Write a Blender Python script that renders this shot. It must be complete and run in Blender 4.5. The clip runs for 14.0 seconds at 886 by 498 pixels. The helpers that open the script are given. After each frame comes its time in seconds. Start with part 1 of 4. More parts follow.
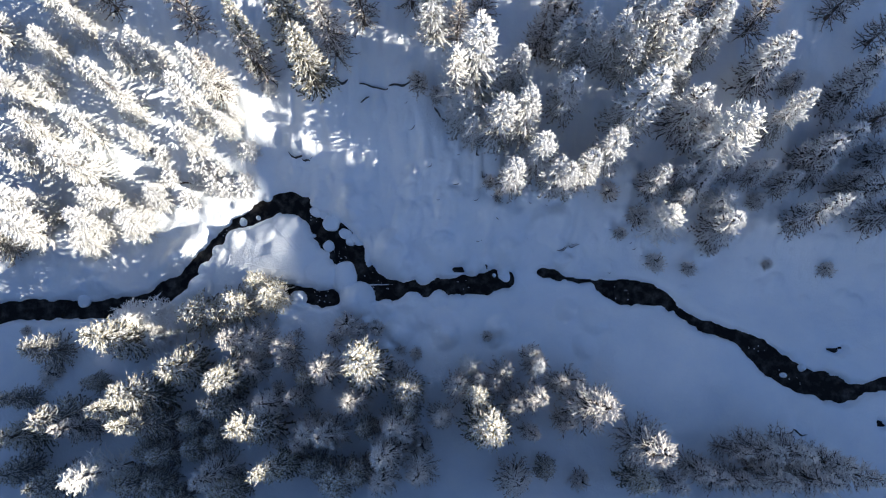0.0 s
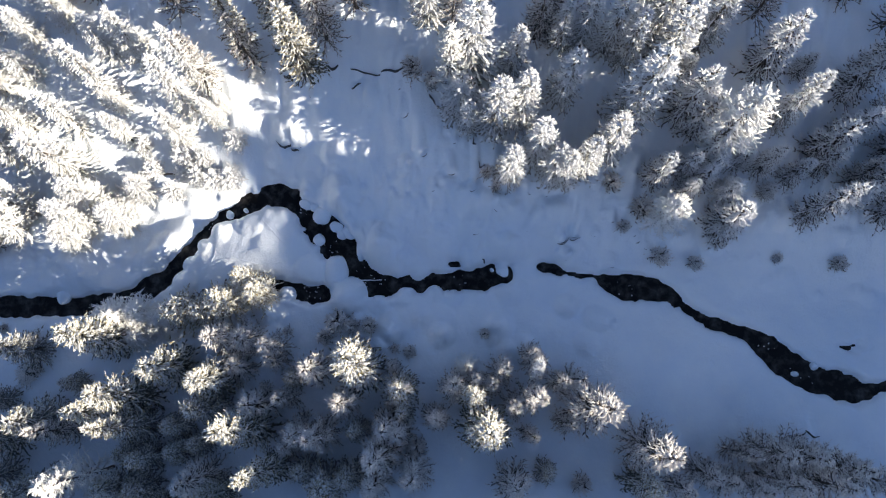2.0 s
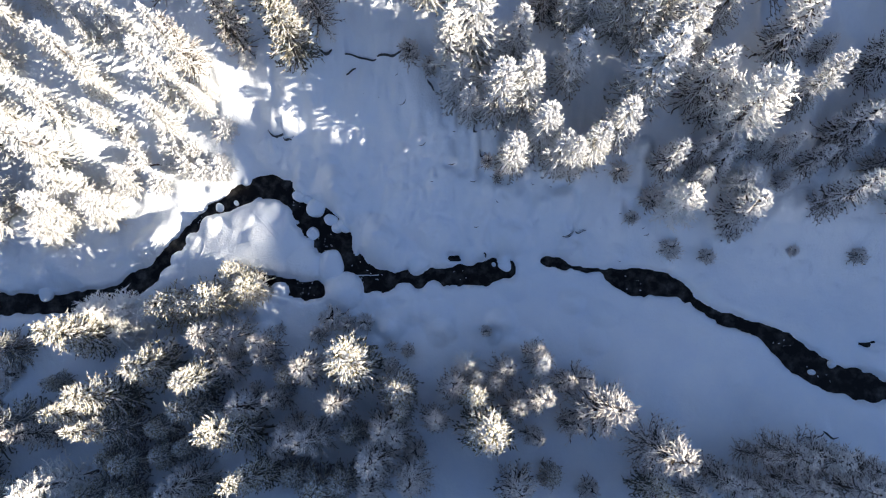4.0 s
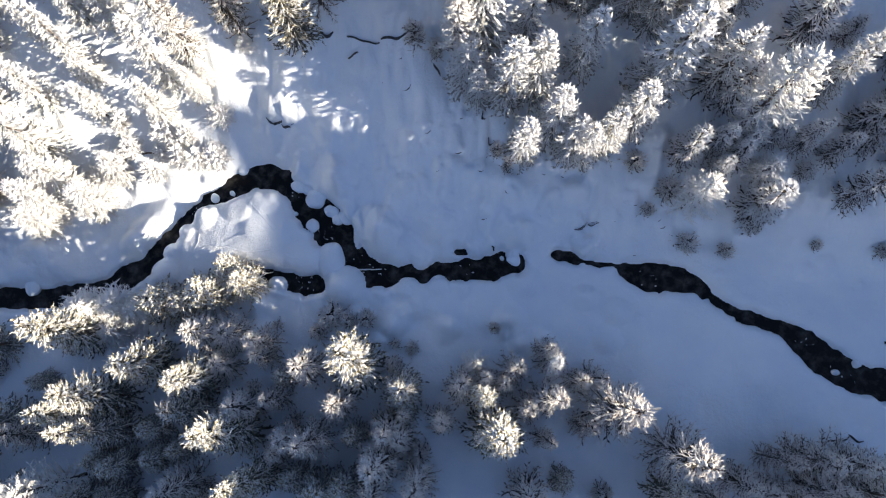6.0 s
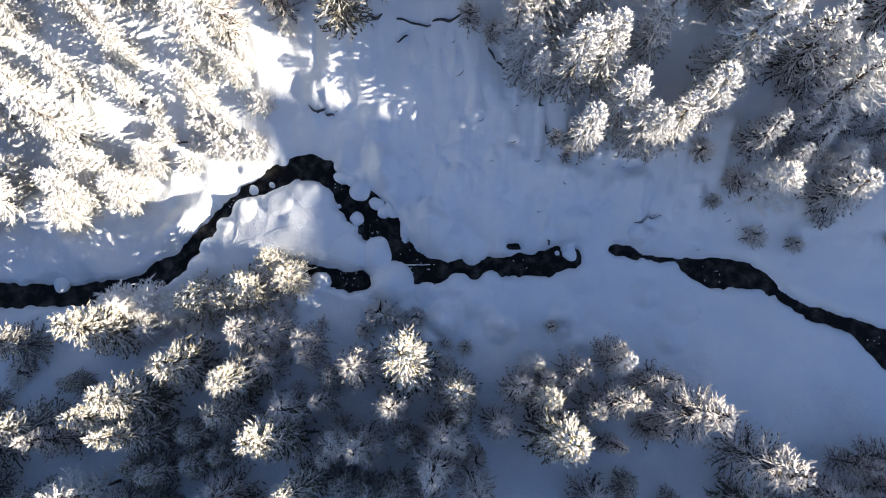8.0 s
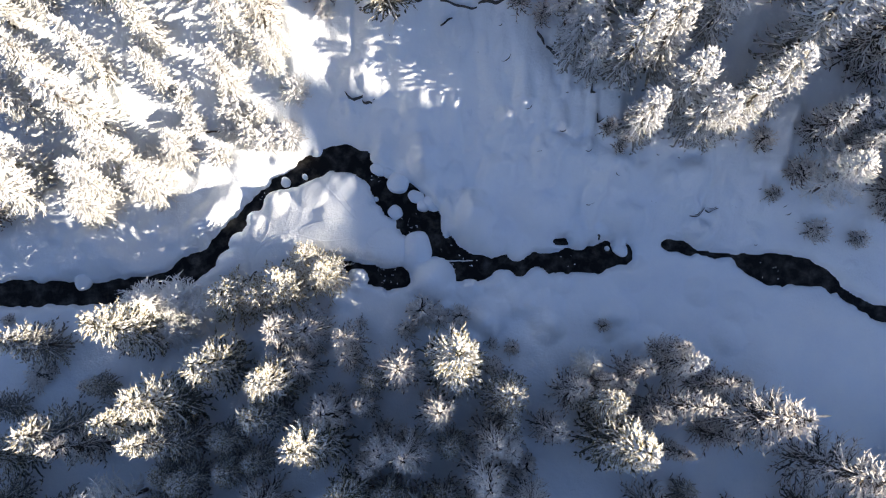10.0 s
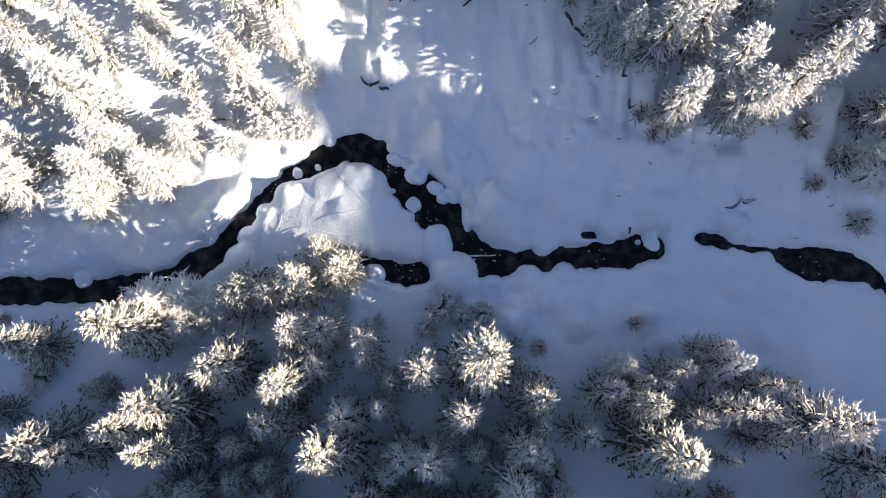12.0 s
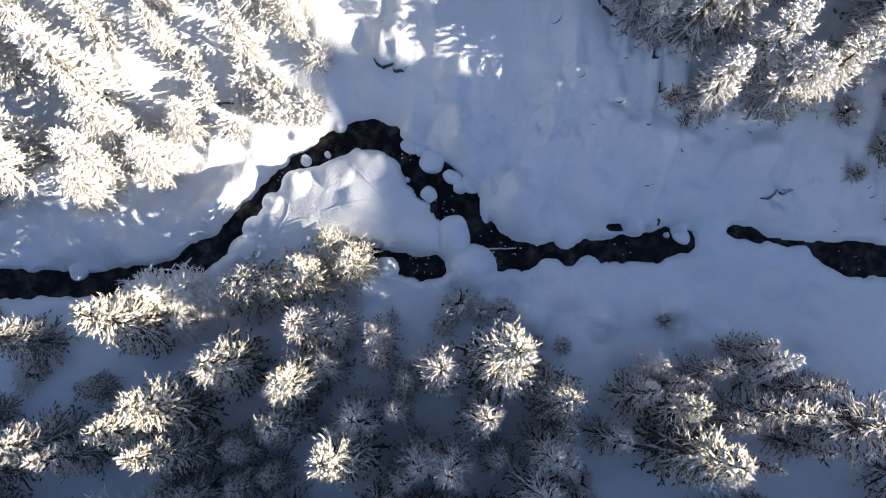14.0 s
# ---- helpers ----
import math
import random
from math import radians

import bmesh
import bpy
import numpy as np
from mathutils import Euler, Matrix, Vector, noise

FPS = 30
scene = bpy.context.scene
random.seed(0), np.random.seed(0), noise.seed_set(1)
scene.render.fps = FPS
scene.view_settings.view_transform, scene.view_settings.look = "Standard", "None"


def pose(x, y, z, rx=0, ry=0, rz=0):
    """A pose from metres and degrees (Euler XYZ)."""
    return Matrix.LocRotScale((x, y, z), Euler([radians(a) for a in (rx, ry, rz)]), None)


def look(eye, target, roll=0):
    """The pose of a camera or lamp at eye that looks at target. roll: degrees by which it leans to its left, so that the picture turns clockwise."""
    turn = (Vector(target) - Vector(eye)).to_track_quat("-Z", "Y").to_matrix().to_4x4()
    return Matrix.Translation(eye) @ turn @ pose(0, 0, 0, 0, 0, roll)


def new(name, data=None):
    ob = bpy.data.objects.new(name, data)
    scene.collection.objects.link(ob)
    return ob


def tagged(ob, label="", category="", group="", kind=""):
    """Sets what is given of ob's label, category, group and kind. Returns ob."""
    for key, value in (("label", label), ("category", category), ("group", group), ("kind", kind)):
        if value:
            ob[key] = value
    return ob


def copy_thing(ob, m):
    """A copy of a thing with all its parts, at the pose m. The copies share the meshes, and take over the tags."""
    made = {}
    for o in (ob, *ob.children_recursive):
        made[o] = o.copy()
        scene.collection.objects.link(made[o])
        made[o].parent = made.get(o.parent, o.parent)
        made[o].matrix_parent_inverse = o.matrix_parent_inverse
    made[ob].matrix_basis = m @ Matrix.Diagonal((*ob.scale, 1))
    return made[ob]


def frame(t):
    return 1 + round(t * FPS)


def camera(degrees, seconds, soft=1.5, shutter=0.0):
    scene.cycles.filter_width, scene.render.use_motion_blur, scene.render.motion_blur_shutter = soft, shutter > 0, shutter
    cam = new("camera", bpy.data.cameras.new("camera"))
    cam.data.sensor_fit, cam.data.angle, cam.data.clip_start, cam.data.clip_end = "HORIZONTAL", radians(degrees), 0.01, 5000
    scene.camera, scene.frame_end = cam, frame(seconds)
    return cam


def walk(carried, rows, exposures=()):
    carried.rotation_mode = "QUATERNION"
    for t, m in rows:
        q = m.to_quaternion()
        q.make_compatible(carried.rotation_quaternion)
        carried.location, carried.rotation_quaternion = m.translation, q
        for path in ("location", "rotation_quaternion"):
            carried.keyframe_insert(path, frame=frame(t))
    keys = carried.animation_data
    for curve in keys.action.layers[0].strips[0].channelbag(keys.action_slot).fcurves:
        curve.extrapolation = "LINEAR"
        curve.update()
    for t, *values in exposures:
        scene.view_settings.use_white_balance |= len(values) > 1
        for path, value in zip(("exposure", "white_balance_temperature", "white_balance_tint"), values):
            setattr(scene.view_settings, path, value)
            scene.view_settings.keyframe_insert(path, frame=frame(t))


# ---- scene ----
cam = camera(61.6, 14.0, soft=1.12)
PATH = [
    (0, (0.46, -0.219, 80.623), (0.448, 0.123, 78.653), -1.2),
    (0.5, (0.652, -0.149, 79.755), (0.641, 0.192, 77.784), -1.2),
    (1, (0.73, -0.201, 78.871), (0.722, 0.139, 76.9), -0.7),
    (1.5, (0.822, -0.236, 77.964), (0.812, 0.106, 75.993), -1.0),
    (2, (0.887, -0.255, 77.059), (0.876, 0.087, 75.088), -1.1),
    (2.5, (0.871, -0.284, 76.192), (0.861, 0.058, 74.222), -1.0),
    (3, (0.954, -0.233, 75.341), (0.943, 0.108, 73.37), -1.3),
    (5.5, (0.901, -0.247, 70.953), (0.889, 0.092, 68.982), -1.3),
    (6, (0.25, -0.17, 70.147), (0.242, 0.166, 68.175), -0.6),
    (6.5, (-0.631, -0.161, 69.244), (-0.638, 0.175, 67.273), -0.5),
    (7, (-1.874, -0.066, 68.379), (-1.879, 0.266, 66.407), -0.2),
    (7.5, (-3.35, -0.093, 67.51), (-3.351, 0.24, 65.537), 0.3),
    (8, (-4.78, -0.195, 66.576), (-4.779, 0.142, 64.605), 0.9),
    (8.5, (-6.123, -0.218, 65.693), (-6.118, 0.12, 63.722), 1.6),
    (11, (-10.045, -0.253, 61.265), (-10.028, 0.092, 59.295), 3.5),
    (11.5, (-10.439, -0.307, 60.384), (-10.422, 0.039, 58.415), 3.5),
    (12, (-10.841, -0.3, 59.471), (-10.821, 0.048, 57.502), 3.9),
    (12.5, (-11.168, -0.274, 58.603), (-11.149, 0.074, 56.633), 3.9),
    (13, (-11.515, -0.33, 57.721), (-11.495, 0.02, 55.752), 4.0),
    (13.5, (-11.825, -0.331, 56.87), (-11.804, 0.019, 54.901), 4.3),
    (14, (-12.144, -0.339, 55.993), (-12.123, 0.01, 54.024), 4.3),
]
walk(cam, [(t, look(eye, target, roll)) for t, eye, target, roll in PATH], exposures=[(0, 1.39, 6300, 17), (2, 1.53, 6480, 17.5), (6, 1.64, 6720, 19), (14, 1.64, 6980, 20)])

# ---- light ----
SUN_ELEV = radians(18.0)
SUN_AZ = (0.96, -0.28)          # plan direction towards the sun
world = bpy.data.worlds.new("winter_sky")
scene.world = world
world.use_nodes = True
wn = world.node_tree
sky = wn.nodes.new("ShaderNodeTexSky")
sky.sky_type = "NISHITA"
sky.sun_disc = False
sky.sun_elevation = SUN_ELEV
sky.ozone_density = 2.4
sky.dust_density = 0.2
sky.altitude = 1600
sky.sun_rotation = math.atan2(SUN_AZ[0], SUN_AZ[1])
wn.links.new(sky.outputs[0], wn.nodes["Background"].inputs[0])
wn.nodes["Background"].inputs[1].default_value = 0.07
sun = new("sun", bpy.data.lights.new("sun", "SUN"))
sun.data.energy = 4.8
sun.data.angle = radians(0.5)
sun.data.color = (1.0, 0.955, 0.77)
_s = Vector((SUN_AZ[0] * math.cos(SUN_ELEV), SUN_AZ[1] * math.cos(SUN_ELEV), math.sin(SUN_ELEV)))
sun.rotation_mode = "QUATERNION"
sun.rotation_quaternion = _s.to_track_quat("Z", "Y")
sun.location = _s * 200


# ---- materials ----
def mat(name):
    m = bpy.data.materials.new(name)
    m.use_nodes = True
    return m, m.node_tree.nodes, m.node_tree.links, m.node_tree.nodes["Principled BSDF"]


def noise_node(nodes, links, scale, detail=4.0, rough=0.55):
    co = nodes.new("ShaderNodeTexCoord")
    n = nodes.new("ShaderNodeTexNoise")
    n.inputs["Scale"].default_value = scale
    n.inputs["Detail"].default_value = detail
    n.inputs["Roughness"].default_value = rough
    links.new(co.outputs["Object"], n.inputs["Vector"])
    return n


def ramp(nodes, links, src, stops):
    r = nodes.new("ShaderNodeValToRGB")
    els = r.color_ramp.elements
    while len(els) < len(stops):
        els.new(0.5)
    for e, (p, c) in zip(els, stops):
        e.position, e.color = p, (*c, 1)
    links.new(src, r.inputs[0])
    return r


def bump(nodes, links, bsdf, height, strength, distance):
    b = nodes.new("ShaderNodeBump")
    b.inputs["Strength"].default_value = strength
    b.inputs["Distance"].default_value = distance
    links.new(height, b.inputs["Height"])
    links.new(b.outputs[0], bsdf.inputs["Normal"])
    return b


def snow_material():
    m, n, l, b = mat("snow")
    big = noise_node(n, l, 0.35, 6, 0.6)
    fine = noise_node(n, l, 6.0, 6, 0.6)
    col = ramp(n, l, big.outputs["Fac"], [(0.3, (0.82, 0.87, 0.93)), (0.7, (0.9, 0.93, 0.95))])
    l.new(col.outputs[0], b.inputs["Base Color"])
    b.inputs["Roughness"].default_value = 0.65
    b.inputs["Specular IOR Level"].default_value = 0.25
    mid = noise_node(n, l, 1.3, 5, 0.55)
    add = n.new("ShaderNodeMath")
    add.operation = "MULTIPLY_ADD"
    l.new(mid.outputs["Fac"], add.inputs[0])
    add.inputs[1].default_value = 2.5
    l.new(fine.outputs["Fac"], add.inputs[2])
    bump(n, l, b, add.outputs[0], 0.7, 0.06)
    return m


def let_through(n, l, b, share):
    """Loose snow and frost pass some of the light on."""
    thin = n.new("ShaderNodeBsdfTranslucent")
    l.new(b.inputs["Base Color"].links[0].from_socket, thin.inputs["Color"])
    mix = n.new("ShaderNodeMixShader")
    mix.inputs[0].default_value = share
    l.new(b.outputs[0], mix.inputs[1])
    l.new(thin.outputs[0], mix.inputs[2])
    l.new(mix.outputs[0], n["Material Output"].inputs["Surface"])


def clump_material(name="clumped_snow", low=(0.77, 0.77, 0.78), high=(0.89, 0.88, 0.87)):
    m, n, l, b = mat(name)
    fine = noise_node(n, l, 9.0, 5, 0.6)
    col = ramp(n, l, fine.outputs["Fac"], [(0.3, low), (0.65, high)])
    l.new(col.outputs[0], b.inputs["Base Color"])
    b.inputs["Roughness"].default_value = 0.7
    b.inputs["Specular IOR Level"].default_value = 0.2
    bump(n, l, b, fine.outputs["Fac"], 0.5, 0.06)
    let_through(n, l, b, 0.15)
    return m


def patchy_material():
    """Snow that lets the yellow-green needles through in places."""
    m, n, l, b = mat("patchy_snow")
    fine = noise_node(n, l, 7.0, 6, 0.7)
    col = ramp(n, l, fine.outputs["Fac"], [(0.36, (0.08, 0.065, 0.025)), (0.44, (0.45, 0.37, 0.17)), (0.49, (0.8, 0.79, 0.77)), (0.65, (0.9, 0.89, 0.88))])
    l.new(col.outputs[0], b.inputs["Base Color"])
    b.inputs["Roughness"].default_value = 0.7
    b.inputs["Specular IOR Level"].default_value = 0.2
    bump(n, l, b, fine.outputs["Fac"], 0.7, 0.06)
    let_through(n, l, b, 0.15)
    return m


def needle_material(name, dark, mid, frost, low, high):
    """Needles, with frost on the faces that look up."""
    m, n, l, b = mat(name)
    fine = noise_node(n, l, 10.0, 5, 0.7)
    col = ramp(n, l, fine.outputs["Fac"], [(0.3, dark), (0.75, mid)])
    geo = n.new("ShaderNodeNewGeometry")
    sep = n.new("ShaderNodeSeparateXYZ")
    l.new(geo.outputs["Normal"], sep.inputs[0])
    add = n.new("ShaderNodeMath")
    add.operation = "MULTIPLY_ADD"
    l.new(fine.outputs["Fac"], add.inputs[0])
    add.inputs[1].default_value = 0.9
    l.new(sep.outputs["Z"], add.inputs[2])
    rng = n.new("ShaderNodeMapRange")
    l.new(add.outputs[0], rng.inputs[0])
    rng.inputs[1].default_value, rng.inputs[2].default_value = low, high
    mix = n.new("ShaderNodeMix")
    mix.data_type = "RGBA"
    l.new(rng.outputs[0], mix.inputs[0])
    l.new(col.outputs[0], mix.inputs[6])
    mix.inputs[7].default_value = (*frost, 1)
    l.new(mix.outputs[2], b.inputs["Base Color"])
    b.inputs["Roughness"].default_value = 0.75
    b.inputs["Specular IOR Level"].default_value = 0.2
    return m


def bark_material():
    m, n, l, b = mat("bark")
    f = noise_node(n, l, 8.0, 5)
    col = ramp(n, l, f.outputs["Fac"], [(0.3, (0.05, 0.038, 0.03)), (0.7, (0.16, 0.12, 0.095))])
    l.new(col.outputs[0], b.inputs["Base Color"])
    b.inputs["Roughness"].default_value = 0.9
    bump(n, l, b, f.outputs["Fac"], 0.6, 0.03)
    return m


def water_material():
    m, n, l, b = mat("stream_water")
    big = noise_node(n, l, 0.9, 4)
    fine = noise_node(n, l, 5.0, 4)
    col = ramp(n, l, big.outputs["Fac"], [(0.45, (0.006, 0.005, 0.004)), (0.58, (0.03, 0.026, 0.022)), (0.75, (0.08, 0.074, 0.068))])
    l.new(col.outputs[0], b.inputs["Base Color"])
    b.inputs["Roughness"].default_value = 0.12
    b.inputs["IOR"].default_value = 1.33
    b.inputs["Specular IOR Level"].default_value = 0.35
    bump(n, l, b, fine.outputs["Fac"], 0.35, 0.05)
    return m


SNOW = snow_material()
CLUMP = clump_material()
PATCHY = patchy_material()
FROST = clump_material("hoar_frost", (0.56, 0.52, 0.485), (0.95, 0.905, 0.865))
VALLEY_NEEDLES = needle_material("valley_spruce_needles", (0.014, 0.016, 0.009), (0.085, 0.068, 0.025), (0.5, 0.49, 0.48), 1.35, 1.75)
NEEDLES = needle_material("spruce_needles", (0.014, 0.018, 0.009), (0.1, 0.09, 0.04), (0.6, 0.59, 0.56), 1.15, 1.65)
# paler, frostier copy for the western slope, with its sunlight put into the colour
SUNLIT_NEEDLES = needle_material("snowed_in_sunlit_needles", (0.03, 0.035, 0.018), (0.18, 0.16, 0.075), (0.75, 0.74, 0.71), 0.6, 1.3)
FROST_NEEDLES = needle_material("frosted_needles", (0.016, 0.012, 0.009), (0.075, 0.052, 0.036), (0.5, 0.48, 0.46), 1.42, 1.8)
# darker copy of the spruce needles, with shade put into its colour
DARK_NEEDLES = needle_material("shaded_spruce_needles", (0.018, 0.016, 0.011), (0.055, 0.046, 0.03), (0.55, 0.54, 0.54), 1.3, 1.65)
RIME = needle_material("rimed_twigs", (0.5, 0.46, 0.41), (0.7, 0.67, 0.63), (0.9, 0.89, 0.87), 0.05, 0.85)
BARK = bark_material()
WATER = water_material()


# ---- numeric helpers ----
def lattice(ix, iy, seed):
    h = np.sin(ix * 127.1 + iy * 311.7 + seed * 74.7) * 43758.5453
    return h - np.floor(h)


def vnoise(x, y, seed=0):
    ix, iy = np.floor(x), np.floor(y)
    fx, fy = x - ix, y - iy
    fx, fy = fx * fx * (3 - 2 * fx), fy * fy * (3 - 2 * fy)
    a = lattice(ix, iy, seed) * (1 - fx) + lattice(ix + 1, iy, seed) * fx
    b = lattice(ix, iy + 1, seed) * (1 - fx) + lattice(ix + 1, iy + 1, seed) * fx
    return a * (1 - fy) + b * fy


def smooth(a, b, x):
    t = np.clip((x - a) / (b - a), 0, 1)
    return t * t * (3 - 2 * t)


def mesh_from(name, verts, faces, material, shade=True):
    me = bpy.data.meshes.new(name)
    me.from_pydata(np.asarray(verts).tolist(), [], np.asarray(faces).tolist() if not isinstance(faces, list) else faces)
    me.materials.append(material)
    if shade:
        me.shade_smooth()
    return me


# ---- terrain ----
# streams: x, y, half width
MAIN_WEST = [(-62, 6.3, 1.1), (-49.5, 6.3, 1.1), (-45.6, 6.6, 1.1), (-42.4, 6.7, 1.1), (-39.2, 6.8, 1.1), (-35.3, 7.0, 1.1), (-32.5, 7.6, 1.16)]
MAIN = MAIN_WEST + [(-29.0, 10.0, 1.04), (-27.6, 11.5, 0.85), (-26.6, 12.9, 0.72), (-25.5, 14.2, 0.7), (-24.3, 15.6, 0.62), (-23.2, 16.5, 0.62), (-21.7, 17.3, 0.95), (-20.3, 18.1, 1.25), (-18.6, 18.9, 1.2), (-17.2, 19.0, 1.25), (-15.7, 18.6, 1.0), (-14.4, 17.0, 1.15), (-13.0, 15.9, 1.65), (-11.6, 14.7, 1.85), (-10.4, 13.2, 1.75), (-9.3, 11.7, 1.55), (-7.8, 9.7, 1.6), (-5.9, 9.2, 1.2), (-4.2, 9.2, 0.85), (-2.9, 9.7, 0.68), (-1.9, 9.15, 0.8), (-0.6, 9.8, 0.78), (1.3, 9.65, 1.0), (4.0, 9.95, 1.22), (5.6, 10.35, 1.2), (7.0, 10.4, 0.9)]
SIDE = [(-19.6, 10.1, 0.35), (-17.7, 9.5, 0.58), (-16.0, 8.95, 0.75), (-14.2, 8.5, 0.92), (-13.0, 8.3, 1.1), (-12.1, 8.35, 1.0)]
RIGHT = [(10.6, 11.3, 0.45), (11.8, 11.15, 0.42), (13.0, 10.7, 0.24), (14.6, 10.4, 0.24), (16.1, 10.45, 0.16), (17.2, 9.9, 0.8), (19.0, 9.25, 1.33), (21.0, 9.25, 1.33), (22.4, 9.0, 1.05), (23.9, 8.5, 0.72), (25.2, 7.2, 0.5), (26.75, 6.15, 0.57), (29.0, 5.3, 0.62), (31.3, 4.5, 0.75), (33.4, 3.0, 1.45), (35.0, 1.6, 1.4), (36.6, 0.5, 1.35), (38.2, 0.0, 1.2), (39.9, -0.4, 1.5), (41.4, -0.9, 1.3), (42.6, -1.1, 0.8), (44.0, -0.7, 0.49), (45.7, -0.2, 0.73), (50.3, 0.5, 0.73)]
HOLES = [[(40.4, 3.4, 0.2), (41.2, 3.2, 0.3), (42.0, 3.5, 0.2)], [(1.4, 11.5, 0.22), (1.9, 11.6, 0.3), (2.3, 11.5, 0.16)], [(45.0, -4.2, 0.3), (45.6, -4.3, 0.3)]]


def water_level(x):
    return 0.045 * x - 0.2


def channel(x, y, line):
    best = np.full(np.shape(x), 1e9)
    for (ax, ay, aw), (bx, by, bw) in zip(line, line[1:]):
        dx, dy = bx - ax, by - ay
        t = np.clip(((x - ax) * dx + (y - ay) * dy) / (dx * dx + dy * dy), 0, 1)
        best = np.minimum(best, np.hypot(x - ax - t * dx, y - ay - t * dy) - (aw + t * (bw - aw)))
    return best


def stream_distance(x, y):
    d = np.minimum(channel(x, y, MAIN), np.minimum(channel(x, y, SIDE), channel(x, y, RIGHT)))
    for hole in HOLES:
        d = np.minimum(d, channel(x, y, hole))
    return d


def slope(x, y):
    """The valley floor and the slope north of it, without the streams."""
    toe = np.interp(x, [-60, -30, -24, -17, -8, 5, 20, 40, 60], [17, 19.3, 20, 21, 17, 13, 11, 9, 8])
    toe = toe + (17.3 - toe) * smooth(22, 29, y) * smooth(-17, -13, x) * (1 - smooth(-9, -4, x))
    s = np.interp(x, [-60, -20, -11], [0.68, 0.66, 0.5]) * np.log1p(np.exp(np.clip((y - toe) * 1.2, -50, 50))) / 1.2
    s = np.where(s > 9, 9 + (s - 9) * 0.55, s)
    s = np.where(s > 30, 30 + (s - 30) * 0.1, s)
    # an unseen hill to the south, added to cut off sky light
    foot = np.interp(x, [-60, -10, 5, 20, 60, 220], [-14.5, -17, -32, -46, -70, -230])
    s = s + 1.2 * np.clip(foot - y, 0, 50)
    return 0.045 * np.clip(x, -150, 150) + 0.6 + s


def shade_ridge(x, y):
    """Unseen wooded high ground to the east, behind which the sun stands, its crest cut to shape the shade."""
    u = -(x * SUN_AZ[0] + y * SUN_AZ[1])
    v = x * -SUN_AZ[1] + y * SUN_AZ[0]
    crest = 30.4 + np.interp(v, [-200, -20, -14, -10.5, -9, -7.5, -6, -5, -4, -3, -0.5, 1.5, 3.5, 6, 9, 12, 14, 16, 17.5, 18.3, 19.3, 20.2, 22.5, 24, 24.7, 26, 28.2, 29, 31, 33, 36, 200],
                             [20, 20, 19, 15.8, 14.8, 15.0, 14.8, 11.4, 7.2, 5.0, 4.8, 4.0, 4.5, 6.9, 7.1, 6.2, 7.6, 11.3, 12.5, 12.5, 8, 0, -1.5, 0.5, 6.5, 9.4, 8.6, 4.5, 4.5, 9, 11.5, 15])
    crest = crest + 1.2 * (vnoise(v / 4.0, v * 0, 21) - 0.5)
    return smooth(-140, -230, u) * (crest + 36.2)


# snow pillows on the banks and the island: x, y, radius
PILLOWS = [(-15.9, 8.1, 0.95), (-30.2, 11.7, 1.3), (-25.0, 13.3, 0.85), (-23.2, 14.7, 1.2), (-17.4, 16.3, 1.3), (-19.9, 15.5, 1.3), (-19.9, 19.6, 0.5), (-21.3, 19.9, 0.5),
           (-14.2, 19.2, 0.85), (-15.6, 20.3, 0.6), (-18.6, 20.7, 0.5), (-26.3, 11.2, 1.0), (-26.9, 9.3, 1.4), (-13.4, 10.6, 1.5), (-9.2, 8.3, 1.8), (-12.2, 17.7, 0.65),
           (-4.5, 11.4, 1.2), (-3.4, 8.1, 0.95), (-0.4, 8.3, 0.95), (-2.1, 10.7, 0.9), (6.6, 11.3, 0.62), (3.2, 11.7, 0.9),
           (-22.8, 18.9, 0.9), (-10.5, 17.2, 0.9), (-9.4, 16.0, 0.8), (-6.2, 7.2, 1.0), (1.6, 7.9, 0.9), (-28.6, 13.4, 0.9)]
# long lobes of snow that hang over the bank: x, y, half widths, height
LOBES = [(-5.9, 13.2, 1.55, 2.6, 0.75), (-8.2, 13.6, 0.5, 1.8, 0.45), (-7.6, 16.6, 1.0, 1.7, 0.4), (-11.0, 19.6, 1.4, 2.0, 0.4), (-13.6, 21.0, 1.5, 1.6, 0.4), (-4.0, 16.5, 1.8, 2.2, 0.35),
         (12.9, 12.5, 1.0, 0.8, 0.35), (0.2, 13.6, 2.0, 1.8, 0.3), (-17.2, 22.2, 1.5, 1.3, 0.35), (8.0, 13.0, 1.6, 1.3, 0.25), (3.6, 21.0, 0.45, 2.4, 0.45)]
# tongues of snow with a steep lip on the downhill side: x, y of the lip, half width
LIPS = [(-12.9, 27.5, 0.4), (-7.0, 26.75, 0.85), (-5.4, 26.25, 0.5), (-3.8, 25.6, 0.7), (-2.0, 21.8, 0.9), (1.0, 20.0, 0.8), (3.3, 18.3, 0.45), (3.9, 14.3, 0.55), (5.9, 16.3, 0.45), (9.3, 14.6, 0.6),
        (12.5, 13.5, 0.6), (12.8, 11.75, 0.9), (17.8, 11.1, 0.3), (9.2, 18.1, 0.25), (10.9, 17.9, 0.3), (19.7, 14.1, 0.35), (20.1, 13.5, 0.4), (21.1, 12.9, 0.3), (17.5, 15.4, 0.45), (-4.2, 28.1, 0.3), (1.5, 22.9, 0.4), (-0.6, 18.4, 0.5), (13.9, 14.0, 0.5), (15.9, 14.1, 0.4)]
HUMMOCKS = [(x, y + r, r) for x, y, r in LIPS] + [(35.8, -6.1, 1.3), (-16.0, 24.6, 1.0), (-14.9, 24.0, 0.7)]


